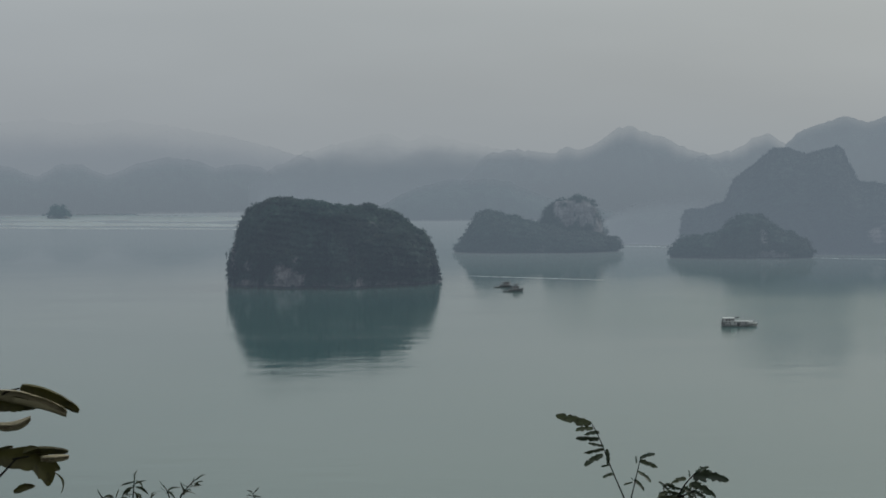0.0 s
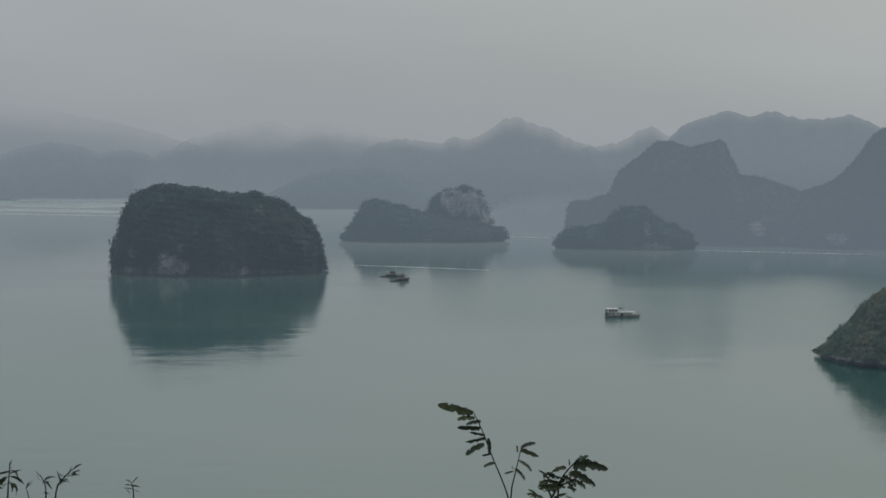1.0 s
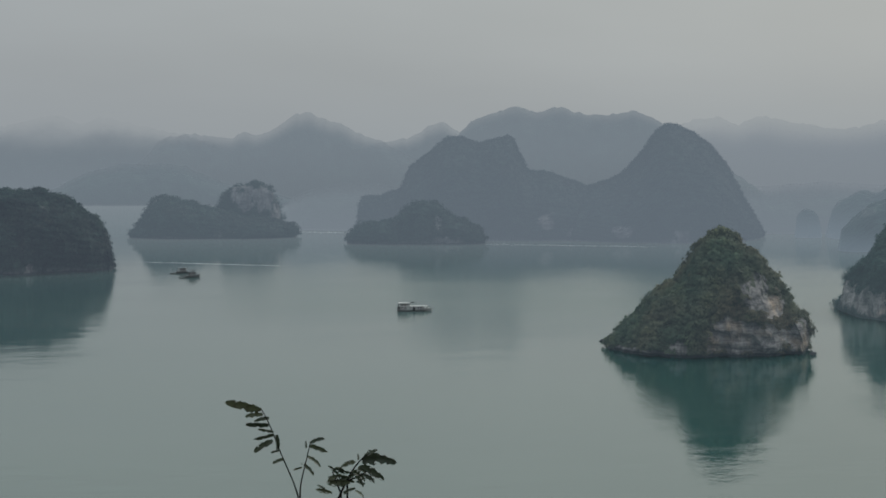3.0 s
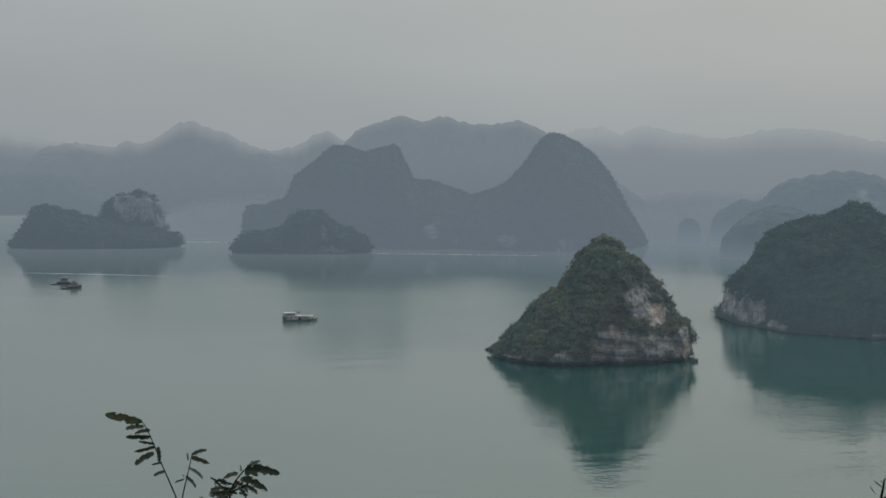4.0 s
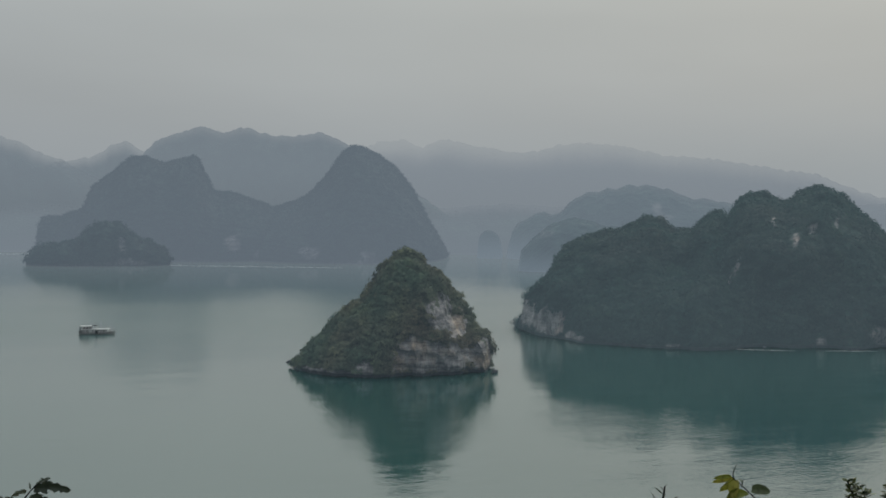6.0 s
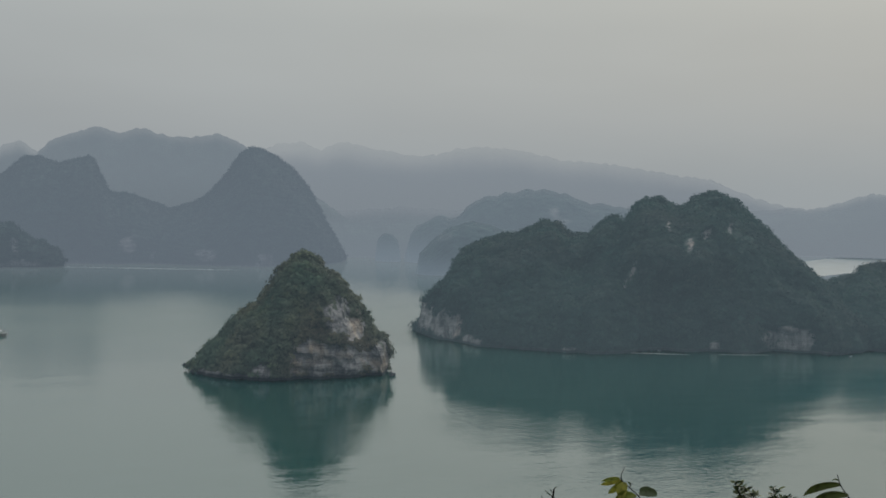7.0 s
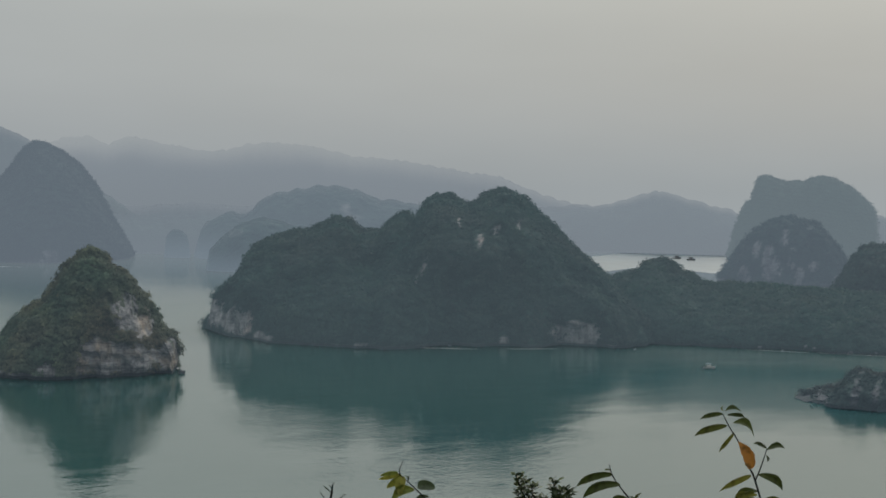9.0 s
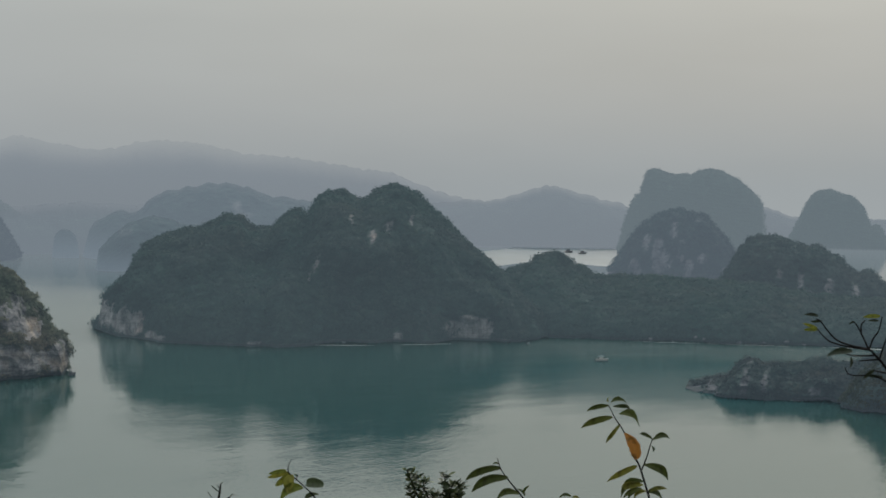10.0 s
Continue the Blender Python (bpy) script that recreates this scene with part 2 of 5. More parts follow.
def water_material():
    m, nt, bsdf, out = shader("bay_water")
    tone = ramp_node(nt, noise_node(nt, 0.004, 3.0).outputs[0], [(0.35, WATER_DEEP), (0.65, WATER_PALE)]).outputs[0]
    nt.links.new(tone, bsdf.inputs["Base Color"])
    # dark teal patch off the low neck, painted in to dull the sky's reflection
    geo0, off, span, dark_patch = nt.nodes.new("ShaderNodeNewGeometry"), nt.nodes.new("ShaderNodeVectorMath"), nt.nodes.new("ShaderNodeMapping"), nt.nodes.new("ShaderNodeMapRange")
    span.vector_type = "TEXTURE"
    spot = bearing(*DARK_PATCH[:2])
    span.inputs["Location"].default_value, span.inputs["Rotation"].default_value, span.inputs["Scale"].default_value = spot.translation, spot.to_euler(), (*DARK_PATCH[2:4], 1)
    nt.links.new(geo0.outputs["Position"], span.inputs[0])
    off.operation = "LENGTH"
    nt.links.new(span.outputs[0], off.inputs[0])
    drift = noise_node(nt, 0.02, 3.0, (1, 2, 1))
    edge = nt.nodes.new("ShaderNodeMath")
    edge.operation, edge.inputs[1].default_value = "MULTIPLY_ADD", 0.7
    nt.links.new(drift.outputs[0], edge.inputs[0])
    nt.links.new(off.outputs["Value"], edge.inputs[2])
    dark_patch.interpolation_type = "SMOOTHSTEP"
    dark_patch.inputs[1].default_value, dark_patch.inputs[2].default_value, dark_patch.inputs[3].default_value, dark_patch.inputs[4].default_value = 0.75, 1.6, DARK_PATCH[4], 0.0
    nt.links.new(edge.outputs[0], dark_patch.inputs[0])
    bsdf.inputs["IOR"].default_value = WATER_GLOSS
    dark_teal, blend = nt.nodes.new("ShaderNodeBsdfDiffuse"), nt.nodes.new("ShaderNodeMixShader")
    dark_teal.inputs[0].default_value = (0.02, 0.058, 0.064, 1)
    nt.links.new(dark_patch.outputs[0], blend.inputs[0])
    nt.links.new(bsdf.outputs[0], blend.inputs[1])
    nt.links.new(dark_teal.outputs[0], blend.inputs[2])
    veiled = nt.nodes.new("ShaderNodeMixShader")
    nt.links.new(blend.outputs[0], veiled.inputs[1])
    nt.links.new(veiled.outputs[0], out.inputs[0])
    # calm lanes and ruffled patches; the water farther out is ruffled all over
    patch = noise_node(nt, 0.0042, 3.0, (1, 2.6, 1))
    lanes = ramp_node(nt, patch.outputs[0], [(0.38, (0.3, 0.3, 0.3)), (0.62, (1, 1, 1))]).outputs[0]
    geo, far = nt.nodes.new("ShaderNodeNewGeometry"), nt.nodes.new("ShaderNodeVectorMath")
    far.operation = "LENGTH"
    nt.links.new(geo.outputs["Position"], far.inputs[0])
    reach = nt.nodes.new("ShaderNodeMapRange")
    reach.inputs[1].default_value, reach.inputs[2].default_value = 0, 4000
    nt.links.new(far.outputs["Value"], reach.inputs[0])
    # haze over the far water is painted in as emission
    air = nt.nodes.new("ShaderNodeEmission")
    air.inputs[0].default_value = (*WATER_HAZE_GLOW, 1)
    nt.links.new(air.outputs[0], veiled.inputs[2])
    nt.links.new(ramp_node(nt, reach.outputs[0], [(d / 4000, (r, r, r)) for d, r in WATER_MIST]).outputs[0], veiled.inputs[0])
    ruffle = ramp_node(nt, reach.outputs[0], [(d / 4000, (r, r, r)) for d, r in WATER_ROUGH]).outputs[0]
    rough = nt.nodes.new("ShaderNodeMath")
    rough.operation, rough.inputs[1].default_value = "MULTIPLY_ADD", LANE_ROUGH
    nt.links.new(lanes, rough.inputs[0])
    nt.links.new(ruffle, rough.inputs[2])
    side, side_way, ruffled, both = nt.nodes.new("ShaderNodeSeparateXYZ"), nt.nodes.new("ShaderNodeMapRange"), nt.nodes.new("ShaderNodeMath"), nt.nodes.new("ShaderNodeMath")
    nt.links.new(geo.outputs["Position"], side.inputs[0])
    side_way.interpolation_type = "SMOOTHSTEP"
    side_way.inputs[1].default_value, side_way.inputs[2].default_value = 0.0, 130.0
    nt.links.new(side.outputs["X"], side_way.inputs[0])
    ruffled.operation, both.operation = "MULTIPLY", "ADD"
    nt.links.new(side_way.outputs[0], ruffled.inputs[0])
    nt.links.new(ramp_node(nt, reach.outputs[0], [(d / 4000, (r, r, r)) for d, r in REACH_ROUGH]).outputs[0], ruffled.inputs[1])
    nt.links.new(rough.outputs[0], both.inputs[0])
    nt.links.new(ruffled.outputs[0], both.inputs[1])
    nt.links.new(both.outputs[0], bsdf.inputs["Roughness"])
    ripples = noise_node(nt, 0.38, 2.5, (1, 1.2, 1), 0.55)
    swell = noise_node(nt, 0.03, 2.0, (1, 2.0, 1))
    b1, b2 = nt.nodes.new("ShaderNodeBump"), nt.nodes.new("ShaderNodeBump")
    b1.inputs["Distance"].default_value = RIPPLE
    b2.inputs["Distance"].default_value, b2.inputs["Strength"].default_value = SWELL, 1.0
    # far out the ripples are too fine to tell apart
    calm, gentle = nt.nodes.new("ShaderNodeMapRange"), nt.nodes.new("ShaderNodeMath")
    calm.inputs[1].default_value, calm.inputs[2].default_value, calm.inputs[3].default_value, calm.inputs[4].default_value = 900, 1700, 1.0, 0.15
    nt.links.new(far.outputs["Value"], calm.inputs[0])
    gentle.operation = "MULTIPLY"
    east, breeze, puffs = nt.nodes.new("ShaderNodeSeparateXYZ"), nt.nodes.new("ShaderNodeMapRange"), nt.nodes.new("ShaderNodeMath")
    nt.links.new(geo.outputs["Position"], east.inputs[0])
    breeze.interpolation_type = "SMOOTHSTEP"
    breeze.inputs[1].default_value, breeze.inputs[2].default_value, breeze.inputs[3].default_value = BREEZE
    nt.links.new(east.outputs["X"], breeze.inputs[0])
    puffs.operation = "MULTIPLY"
    nt.links.new(lanes, puffs.inputs[0])
    nt.links.new(breeze.outputs[0], puffs.inputs[1])
    nt.links.new(puffs.outputs[0], gentle.inputs[0])
    nt.links.new(calm.outputs[0], gentle.inputs[1])
    nt.links.new(gentle.outputs[0], b1.inputs["Strength"])
    nt.links.new(calm.outputs[0], b2.inputs["Strength"])
    nt.links.new(ripples.outputs[0], b1.inputs["Height"])
    nt.links.new(swell.outputs[0], b2.inputs["Height"])
    nt.links.new(b2.outputs[0], b1.inputs["Normal"])
    nt.links.new(b1.outputs[0], bsdf.inputs["Normal"])
    return m


def plain_material(name, colour, rough=0.6, vary=0.2, scale=3.0, metal=0.0):
    m, nt, bsdf, out = shader(name)
    nz = noise_node(nt, scale, 4.0)
    c = ramp_node(nt, nz.outputs[0], [(0.3, tuple(x * (1 - vary) for x in colour)), (0.7, tuple(min(1, x * (1 + vary)) for x in colour))])
    nt.links.new(c.outputs[0], bsdf.inputs["Base Color"])
    bsdf.inputs["Roughness"].default_value, bsdf.inputs["Metallic"].default_value = rough, metal
    return m


def leaf_material(name, tones, rough=0.45, blots=6.0, thinness=0.14, spot=(0.4, 0.36, 0.32)):
    """Blades of the near shrubs: each leaf its own tone, blotched, letting a little light through."""
    m, nt, bsdf, out = shader(name)
    info = nt.nodes.new("ShaderNodeObjectInfo")
    tone = ramp_node(nt, info.outputs["Random"], [(0.0, tones[0]), (0.6, tones[1]), (1.0, tones[2])]).outputs[0]
    blot = ramp_node(nt, noise_node(nt, blots, 4.0).outputs[0], [(0.35, spot), (0.55, (1.1, 1.1, 1.05))]).outputs[0]
    colour = mix_node(nt, 0.8, tone, blot, "MULTIPLY")
    nt.links.new(colour, bsdf.inputs["Base Color"])
    bsdf.inputs["Roughness"].default_value, bsdf.inputs["Specular IOR Level"].default_value = rough, 0.25
    thin, mix = nt.nodes.new("ShaderNodeBsdfTranslucent"), nt.nodes.new("ShaderNodeMixShader")
    nt.links.new(colour, thin.inputs[0])
    mix.inputs[0].default_value = thinness
    nt.links.new(bsdf.outputs[0], mix.inputs[1])
    nt.links.new(thin.outputs[0], mix.inputs[2])
    nt.links.new(mix.outputs[0], out.inputs[0])
    return m


# ---- mesh building ----
rng = np.random.default_rng(7)


def lattice(ix, iy, iz):
    h = (ix * 374761393 + iy * 668265263 + iz * 2147483647 + 1013904223).astype(np.int64) & 0xFFFFFFFF
    h = ((h ^ (h >> 13)) * 1274126177) & 0xFFFFFFFF
    h = ((h ^ (h >> 16)) * 2246822519) & 0xFFFFFFFF
    return ((h ^ (h >> 15)) & 0xFFFF) / 32767.5 - 1.0


def field(p, size, octaves=1):
    """Smooth noise of about -1 to 1 at the points p, with lumps of that size in metres."""
    total, amp, norm = 0.0, 1.0, 0.0
    for k in range(octaves):
        q = p / size * 2 ** k + 37.7 * k
        i = np.floor(q).astype(np.int64)
        f = q - i
        f = f * f * f * (f * (f * 6 - 15) + 10)
        s = 0.0
        for dx in (0, 1):
            for dy in (0, 1):
                for dz in (0, 1):
                    w = np.abs(1 - dx - f[:, 0]) * np.abs(1 - dy - f[:, 1]) * np.abs(1 - dz - f[:, 2])
                    s = s + w * lattice(i[:, 0] + dx, i[:, 1] + dy, i[:, 2] + dz)
        total, norm, amp = total + amp * s, norm + amp, amp * 0.5
    return total / norm * 1.6


def mesh_of(name, verts, faces, smooth=False):
    """A mesh from arrays; all faces have the same number of corners."""
    me = bpy.data.meshes.new(name)
    n, k = faces.shape
    me.vertices.add(len(verts))
    me.vertices.foreach_set("co", np.asarray(verts, np.float32).ravel())
    me.loops.add(n * k)
    me.loops.foreach_set("vertex_index", faces.astype(np.int32).ravel())
    me.polygons.add(n)
    me.polygons.foreach_set("loop_start", np.arange(0, n * k, k, dtype=np.int32))
    me.polygons.foreach_set("use_smooth", np.full(n, smooth))
    me.update(calc_edges=True)
    return me


def part(name, bm, material, parent, label=""):
    me = bpy.data.meshes.new(name)
    bm.to_mesh(me)
    bm.free()
    me.materials.append(material)
    ob = new(name, me)
    ob.parent = parent
    return tagged(ob, label)


def bearing(az, dist, z=0.0):
    """A frame out over the bay: x to the right and y away as seen from the hill."""
    a = radians(az)
    return pose(dist * math.sin(a), dist * math.cos(a), z, 0, 0, -az)


def foliage(name, spots, normals, size, sprays, material, parent, label="", hug=0.9, fine=(0.16, 0.34)):
    """Crowns of scrub and trees: each one a loose dome of small leaf sprays that follow the slope (hug) and the crown."""
    n = len(spots)
    s = size * np.exp(rng.normal(0, 0.48, n)).clip(0.4, 2.6)
    r = rng.normal(size=(n, sprays, 3))
    r /= np.linalg.norm(r, axis=2, keepdims=True)
    r *= rng.uniform(0.35, 1.0, (n, sprays, 1)) ** 0.5
    r[:, :, 2] = np.abs(r[:, :, 2]) * 0.75 - 0.15
    c = spots[:, None] + normals[:, None] * (s * 0.25)[:, None, None] + r * s[:, None, None]
    face = 0.75 * r / (np.linalg.norm(r, axis=2, keepdims=True) + 1e-6) + hug * normals[:, None] + rng.normal(scale=0.22, size=r.shape)
    a = np.cross(face, rng.normal(size=face.shape))
    a /= np.linalg.norm(a, axis=2, keepdims=True) + 1e-6
    b = np.cross(face, a)
    b /= np.linalg.norm(b, axis=2, keepdims=True) + 1e-6
    w = (s[:, None] * rng.uniform(*fine, (n, sprays)))[..., None]
    tri = np.stack([c - a * w - b * w * 0.6, c + a * w - b * w * 0.6, c + b * w * 0.9], 2).reshape(-1, 3)
    me = mesh_of(name, tri, np.arange(len(tri)).reshape(-1, 3))
    me.materials.append(material)
    ob = new(name, me)
    ob.parent = parent
    return tagged(ob, label, kind="stuff")


def island(name, label, place, front, back, ground, leafage=None, shape=(1.0, 0.7), plan=2.6, lumps=(5.0, 24.0), grain=(1.2, 5.0),
           step=2.5, bare=(), cover=0.0, crown=2.0, spacing=2.4, sprays=16, jag=1.5, bare_foot=4.0, ledge=5.0, cliffs=(), ragged=0.6, hug=0.9, bedding=0.45, category="island", kind="", seed=0.0):
    """A karst island. place: bearing, distance and the heights along its ridge; front, back: its half depths;
    shape: exponents of the cross-section (below 1 boxy, 2 a straight slope); bare: (along, height, half width, half height) of naked cliffs;
    cliffs: (along, half width, height) of sheer faces that rise from the sea; ragged: how broken the edges of the growth are."""
    az, dist, ridge = place
    ru, rh = np.array(ridge).T
    if leafage:  # the crowns stand on the rock and round its ends
        rh = np.maximum(rh - np.minimum(1.2 * crown + 1.1 * jag, 0.22 * rh), 0.5)
        ru = ru * (1 - 0.8 * crown / max(ru[-1] - ru[0], 1) * 2)
    half, mid = (ru[-1] - ru[0]) / 2, (ru[-1] + ru[0]) / 2
    nu = int(2 * half / step) + 2
    ns = int((front + back + 1.2 * rh.max()) / step) + 8
    u = np.linspace(ru[0], ru[-1], nu)
    h = np.interp(u, ru, rh)
    if kind:  # far ridges are smoothed to fit the rounder outlines in view
        w = max(3, int(28.0 / step)) | 1
        h = np.convolve(np.pad(h, w // 2, 'edge'), np.hanning(w + 2)[1:-1] / np.hanning(w + 2).sum(), 'valid')
    line = np.stack([u + az * 7, 0 * u, 0 * u], 1)
    # rounded heads with sharp gaps between them, as karst has
    heads = np.abs(field(line, 11.0 * max(jag, 1) ** 0.6, 2)) * 1.7 - 0.6
    h = np.maximum(h + jag * (heads + 0.4 * field(line + 9.1, 9.0 * max(jag, 1) ** 0.5, 3)) * np.clip(h / 12, 0, 1), 0.3)
    k = np.maximum(1 - np.abs((u - mid) / half) ** plan, 0.0) ** (1 / plan)
    th = np.linspace(0, np.pi, ns)
    cv = np.sign(np.cos(th)) * np.abs(np.cos(th)) ** shape[0]
    sz = np.sin(th).clip(0, 1) ** shape[1]
    depth = np.where(th < np.pi / 2, front, back)
    U = np.repeat(u[:, None], ns, 1)
    V = -k[:, None] * (depth * cv)[None]
    Z = h[:, None] * sz[None]
    P = np.stack([U, V, Z], 2).reshape(-1, 3)
    Q = P + seed + az * 13.0
    rise = np.clip(P[:, 2] / (0.2 * rh.max() + 1), 0.25, 1)
    # buttresses and gullies, then ledges and broken rock
    big = field(Q * (1, 1, 0.45), lumps[1], 2) * lumps[0]
    flute = np.abs(field(Q * (1, 0.6, 0.12) + 400, lumps[1] * 0.4, 3))
    small = field(Q * (1, 1, 0.8), grain[1], 3) * grain[0] + (0.35 - flute) * lumps[0] * 0.8
    P[:, 1] += (big * 1.3 + small) * np.sign(V.ravel() + 1e-3)
    foot = np.repeat((-front * k)[:, None], ns, 1).ravel()
    for cu, cw, cz in cliffs:
        top = cz * (1 + 0.25 * field(Q * (1, 1, 0) + 55, 9.0, 2))
        g = np.clip((1.7 - P[:, 2] / top) / 0.7, 0, 1) * np.clip((1.15 - np.abs(P[:, 0] - cu) / cw) / 0.3, 0, 1)
        g = g * g * (3 - 2 * g)
        P[:, 1] += np.where(V.ravel() < 0, (foot * 0.93 - V.ravel()) * g, 0)
    flank = 1 - 0.85 * np.repeat((sz ** 2)[None], nu, 0).ravel()
    P[:, 0] += flank * field(Q + 71.3, lumps[1], 2) * lumps[0] * 0.45 + field(Q + 11.1, grain[1], 2) * grain[0] * 0.5
    P[:, 2] += (0.25 * big * rise * flank + field(Q + 5.5, grain[1] * 1.4, 2) * grain[0] * 0.7) * rise
    # bedding: ledges that run nearly level through the rock
    bed = np.sin((P[:, 2] + 0.12 * P[:, 0] + 1.5 * field(Q + 33, 20.0, 2)) * math.tau / ledge)
    P[:, 1] -= bedding * grain[0] * bed * np.sign(V.ravel() + 1e-3) * -1
    # the sea has eaten a notch at the waterline
    notch = np.exp(-(P[:, 2] / 1.4) ** 2)
    P[:, 1] -= notch * 1.5 * np.sign(V.ravel()) * np.minimum(np.abs(V.ravel()), 2.0)
    low = np.repeat(((th < 1e-6) | (th > np.pi - 1e-6))[None], nu, 0).ravel()
    P[low, 2] = -3.0
    i = np.arange(nu * ns).reshape(nu, ns)
    faces = np.stack([i[:-1, :-1], i[1:, :-1], i[1:, 1:], i[:-1, 1:]], 2).reshape(-1, 4)
    # what is naked rock and what is grown over
    wild = field(Q * (1, 1, 0.5) + 200, lumps[1] * 0.9, 3)
    naked = np.clip((wild - 0.75 + cover) * 3, 0, 1)
    naked = np.maximum(naked, np.clip((bare_foot * (1 + 0.7 * wild) - P[:, 2]) / 1.5, 0, 1))
    for bu, bz, wu, wz in bare:
        e = ((P[:, 0] - bu) / wu) ** 2 + ((P[:, 2] - bz) / wz) ** 2
        naked = np.maximum(naked, np.clip((1.0 - e + ragged * field(Q * (1, 1, 0.45) + 90, 6.0, 3)) * 3, 0, 1) * (V.ravel() < 0.3 * front))
    me = mesh_of(name, P, faces, False)
    att = me.attributes.new("cover", "FLOAT", "POINT")
    att.data.foreach_set("value", (1 - naked).astype(np.float32))
    att = me.attributes.new("crest", "FLOAT", "POINT")
    att.data.foreach_set("value", np.maximum(sz[None], np.clip(1 - (1 - np.abs(u - mid) / half) * 2, 0, 1)[:, None]).ravel().astype(np.float32))
    me.materials.append(ground)
    ob = new(name, me)
    ob.matrix_world = bearing(az, dist)
    tagged(ob, label, category, kind=kind)
    if leafage:
        a, b, c, d = (P[faces[:, j]] for j in range(4))
        nrm = np.cross(c - a, d - b)
        area = np.linalg.norm(nrm, axis=1) / 2
        nrm = nrm / (2 * area[:, None] + 1e-9)
        nrm *= np.where(nrm[:, 1] * np.sign((a + c)[:, 1]) + nrm[:, 2] * 2 < 0, -1, 1)[:, None]
        mean = (a + b + c + d) / 4
        fn = naked[faces].mean(1)
        want = area / spacing ** 2 * (1 - fn) ** 1.5 * (mean[:, 2] > 1.0)
        # the far side needs only the growth that shows over the ridge
        want *= np.where(mean[:, 1] > 0.35 * back, 0.12, 1.0)
        count = rng.poisson(want)
        f = np.repeat(np.arange(len(faces)), count)
        s, t = rng.random((2, len(f), 1))
        spots = a[f] * (1 - s) * (1 - t) + b[f] * s * (1 - t) + c[f] * s * t + d[f] * (1 - s) * t
        foliage("foliage", spots, nrm[f], crown, sprays, leafage, ob, "dense scrub and small trees clinging to the rock", hug)
    return ob


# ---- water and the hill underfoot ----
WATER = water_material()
# rock and woods across the bay carry their haze as emission
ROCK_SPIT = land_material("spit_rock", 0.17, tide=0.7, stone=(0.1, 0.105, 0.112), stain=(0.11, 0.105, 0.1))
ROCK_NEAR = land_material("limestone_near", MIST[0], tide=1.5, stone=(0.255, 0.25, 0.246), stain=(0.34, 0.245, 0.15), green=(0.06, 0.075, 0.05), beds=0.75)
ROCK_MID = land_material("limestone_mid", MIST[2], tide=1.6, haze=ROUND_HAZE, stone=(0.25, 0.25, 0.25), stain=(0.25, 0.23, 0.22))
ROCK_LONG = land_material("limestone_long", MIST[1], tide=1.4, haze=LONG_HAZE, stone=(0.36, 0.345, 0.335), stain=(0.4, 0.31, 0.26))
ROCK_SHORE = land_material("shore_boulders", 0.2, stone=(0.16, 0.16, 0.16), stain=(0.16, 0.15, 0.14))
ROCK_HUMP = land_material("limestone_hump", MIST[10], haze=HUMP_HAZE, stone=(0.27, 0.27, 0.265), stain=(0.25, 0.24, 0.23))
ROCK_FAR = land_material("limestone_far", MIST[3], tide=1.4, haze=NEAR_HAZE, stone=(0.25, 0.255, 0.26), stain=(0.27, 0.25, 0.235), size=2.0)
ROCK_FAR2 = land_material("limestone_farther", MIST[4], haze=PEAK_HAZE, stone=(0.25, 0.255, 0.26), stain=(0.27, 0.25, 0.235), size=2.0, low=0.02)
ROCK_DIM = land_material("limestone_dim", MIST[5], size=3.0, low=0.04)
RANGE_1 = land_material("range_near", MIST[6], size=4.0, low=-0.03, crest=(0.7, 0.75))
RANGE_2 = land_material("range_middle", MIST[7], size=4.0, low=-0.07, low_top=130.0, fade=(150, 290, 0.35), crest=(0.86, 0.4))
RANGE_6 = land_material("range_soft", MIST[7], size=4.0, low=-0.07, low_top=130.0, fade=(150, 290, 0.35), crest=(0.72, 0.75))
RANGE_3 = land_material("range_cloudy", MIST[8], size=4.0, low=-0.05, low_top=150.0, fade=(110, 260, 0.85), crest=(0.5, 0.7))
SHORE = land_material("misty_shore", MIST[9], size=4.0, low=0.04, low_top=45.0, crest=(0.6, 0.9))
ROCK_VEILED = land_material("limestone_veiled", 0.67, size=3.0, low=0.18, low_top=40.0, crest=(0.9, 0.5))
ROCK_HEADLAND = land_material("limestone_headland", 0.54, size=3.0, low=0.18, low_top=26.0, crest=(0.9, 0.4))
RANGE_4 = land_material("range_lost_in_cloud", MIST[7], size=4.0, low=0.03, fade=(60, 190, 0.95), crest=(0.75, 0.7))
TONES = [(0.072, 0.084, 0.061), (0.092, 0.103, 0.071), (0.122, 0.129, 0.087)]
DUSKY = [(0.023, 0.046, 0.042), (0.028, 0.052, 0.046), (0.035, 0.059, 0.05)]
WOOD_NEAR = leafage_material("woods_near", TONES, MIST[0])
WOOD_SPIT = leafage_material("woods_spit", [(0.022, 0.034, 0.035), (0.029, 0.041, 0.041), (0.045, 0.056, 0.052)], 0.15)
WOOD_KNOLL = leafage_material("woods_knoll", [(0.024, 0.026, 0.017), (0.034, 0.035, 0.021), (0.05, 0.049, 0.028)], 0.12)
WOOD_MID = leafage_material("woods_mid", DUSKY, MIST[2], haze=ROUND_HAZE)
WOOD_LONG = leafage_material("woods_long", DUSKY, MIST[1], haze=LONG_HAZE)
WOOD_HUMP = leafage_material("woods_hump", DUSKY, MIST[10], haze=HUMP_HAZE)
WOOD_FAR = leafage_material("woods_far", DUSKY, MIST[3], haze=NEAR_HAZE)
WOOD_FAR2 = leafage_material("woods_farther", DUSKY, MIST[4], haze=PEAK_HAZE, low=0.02)
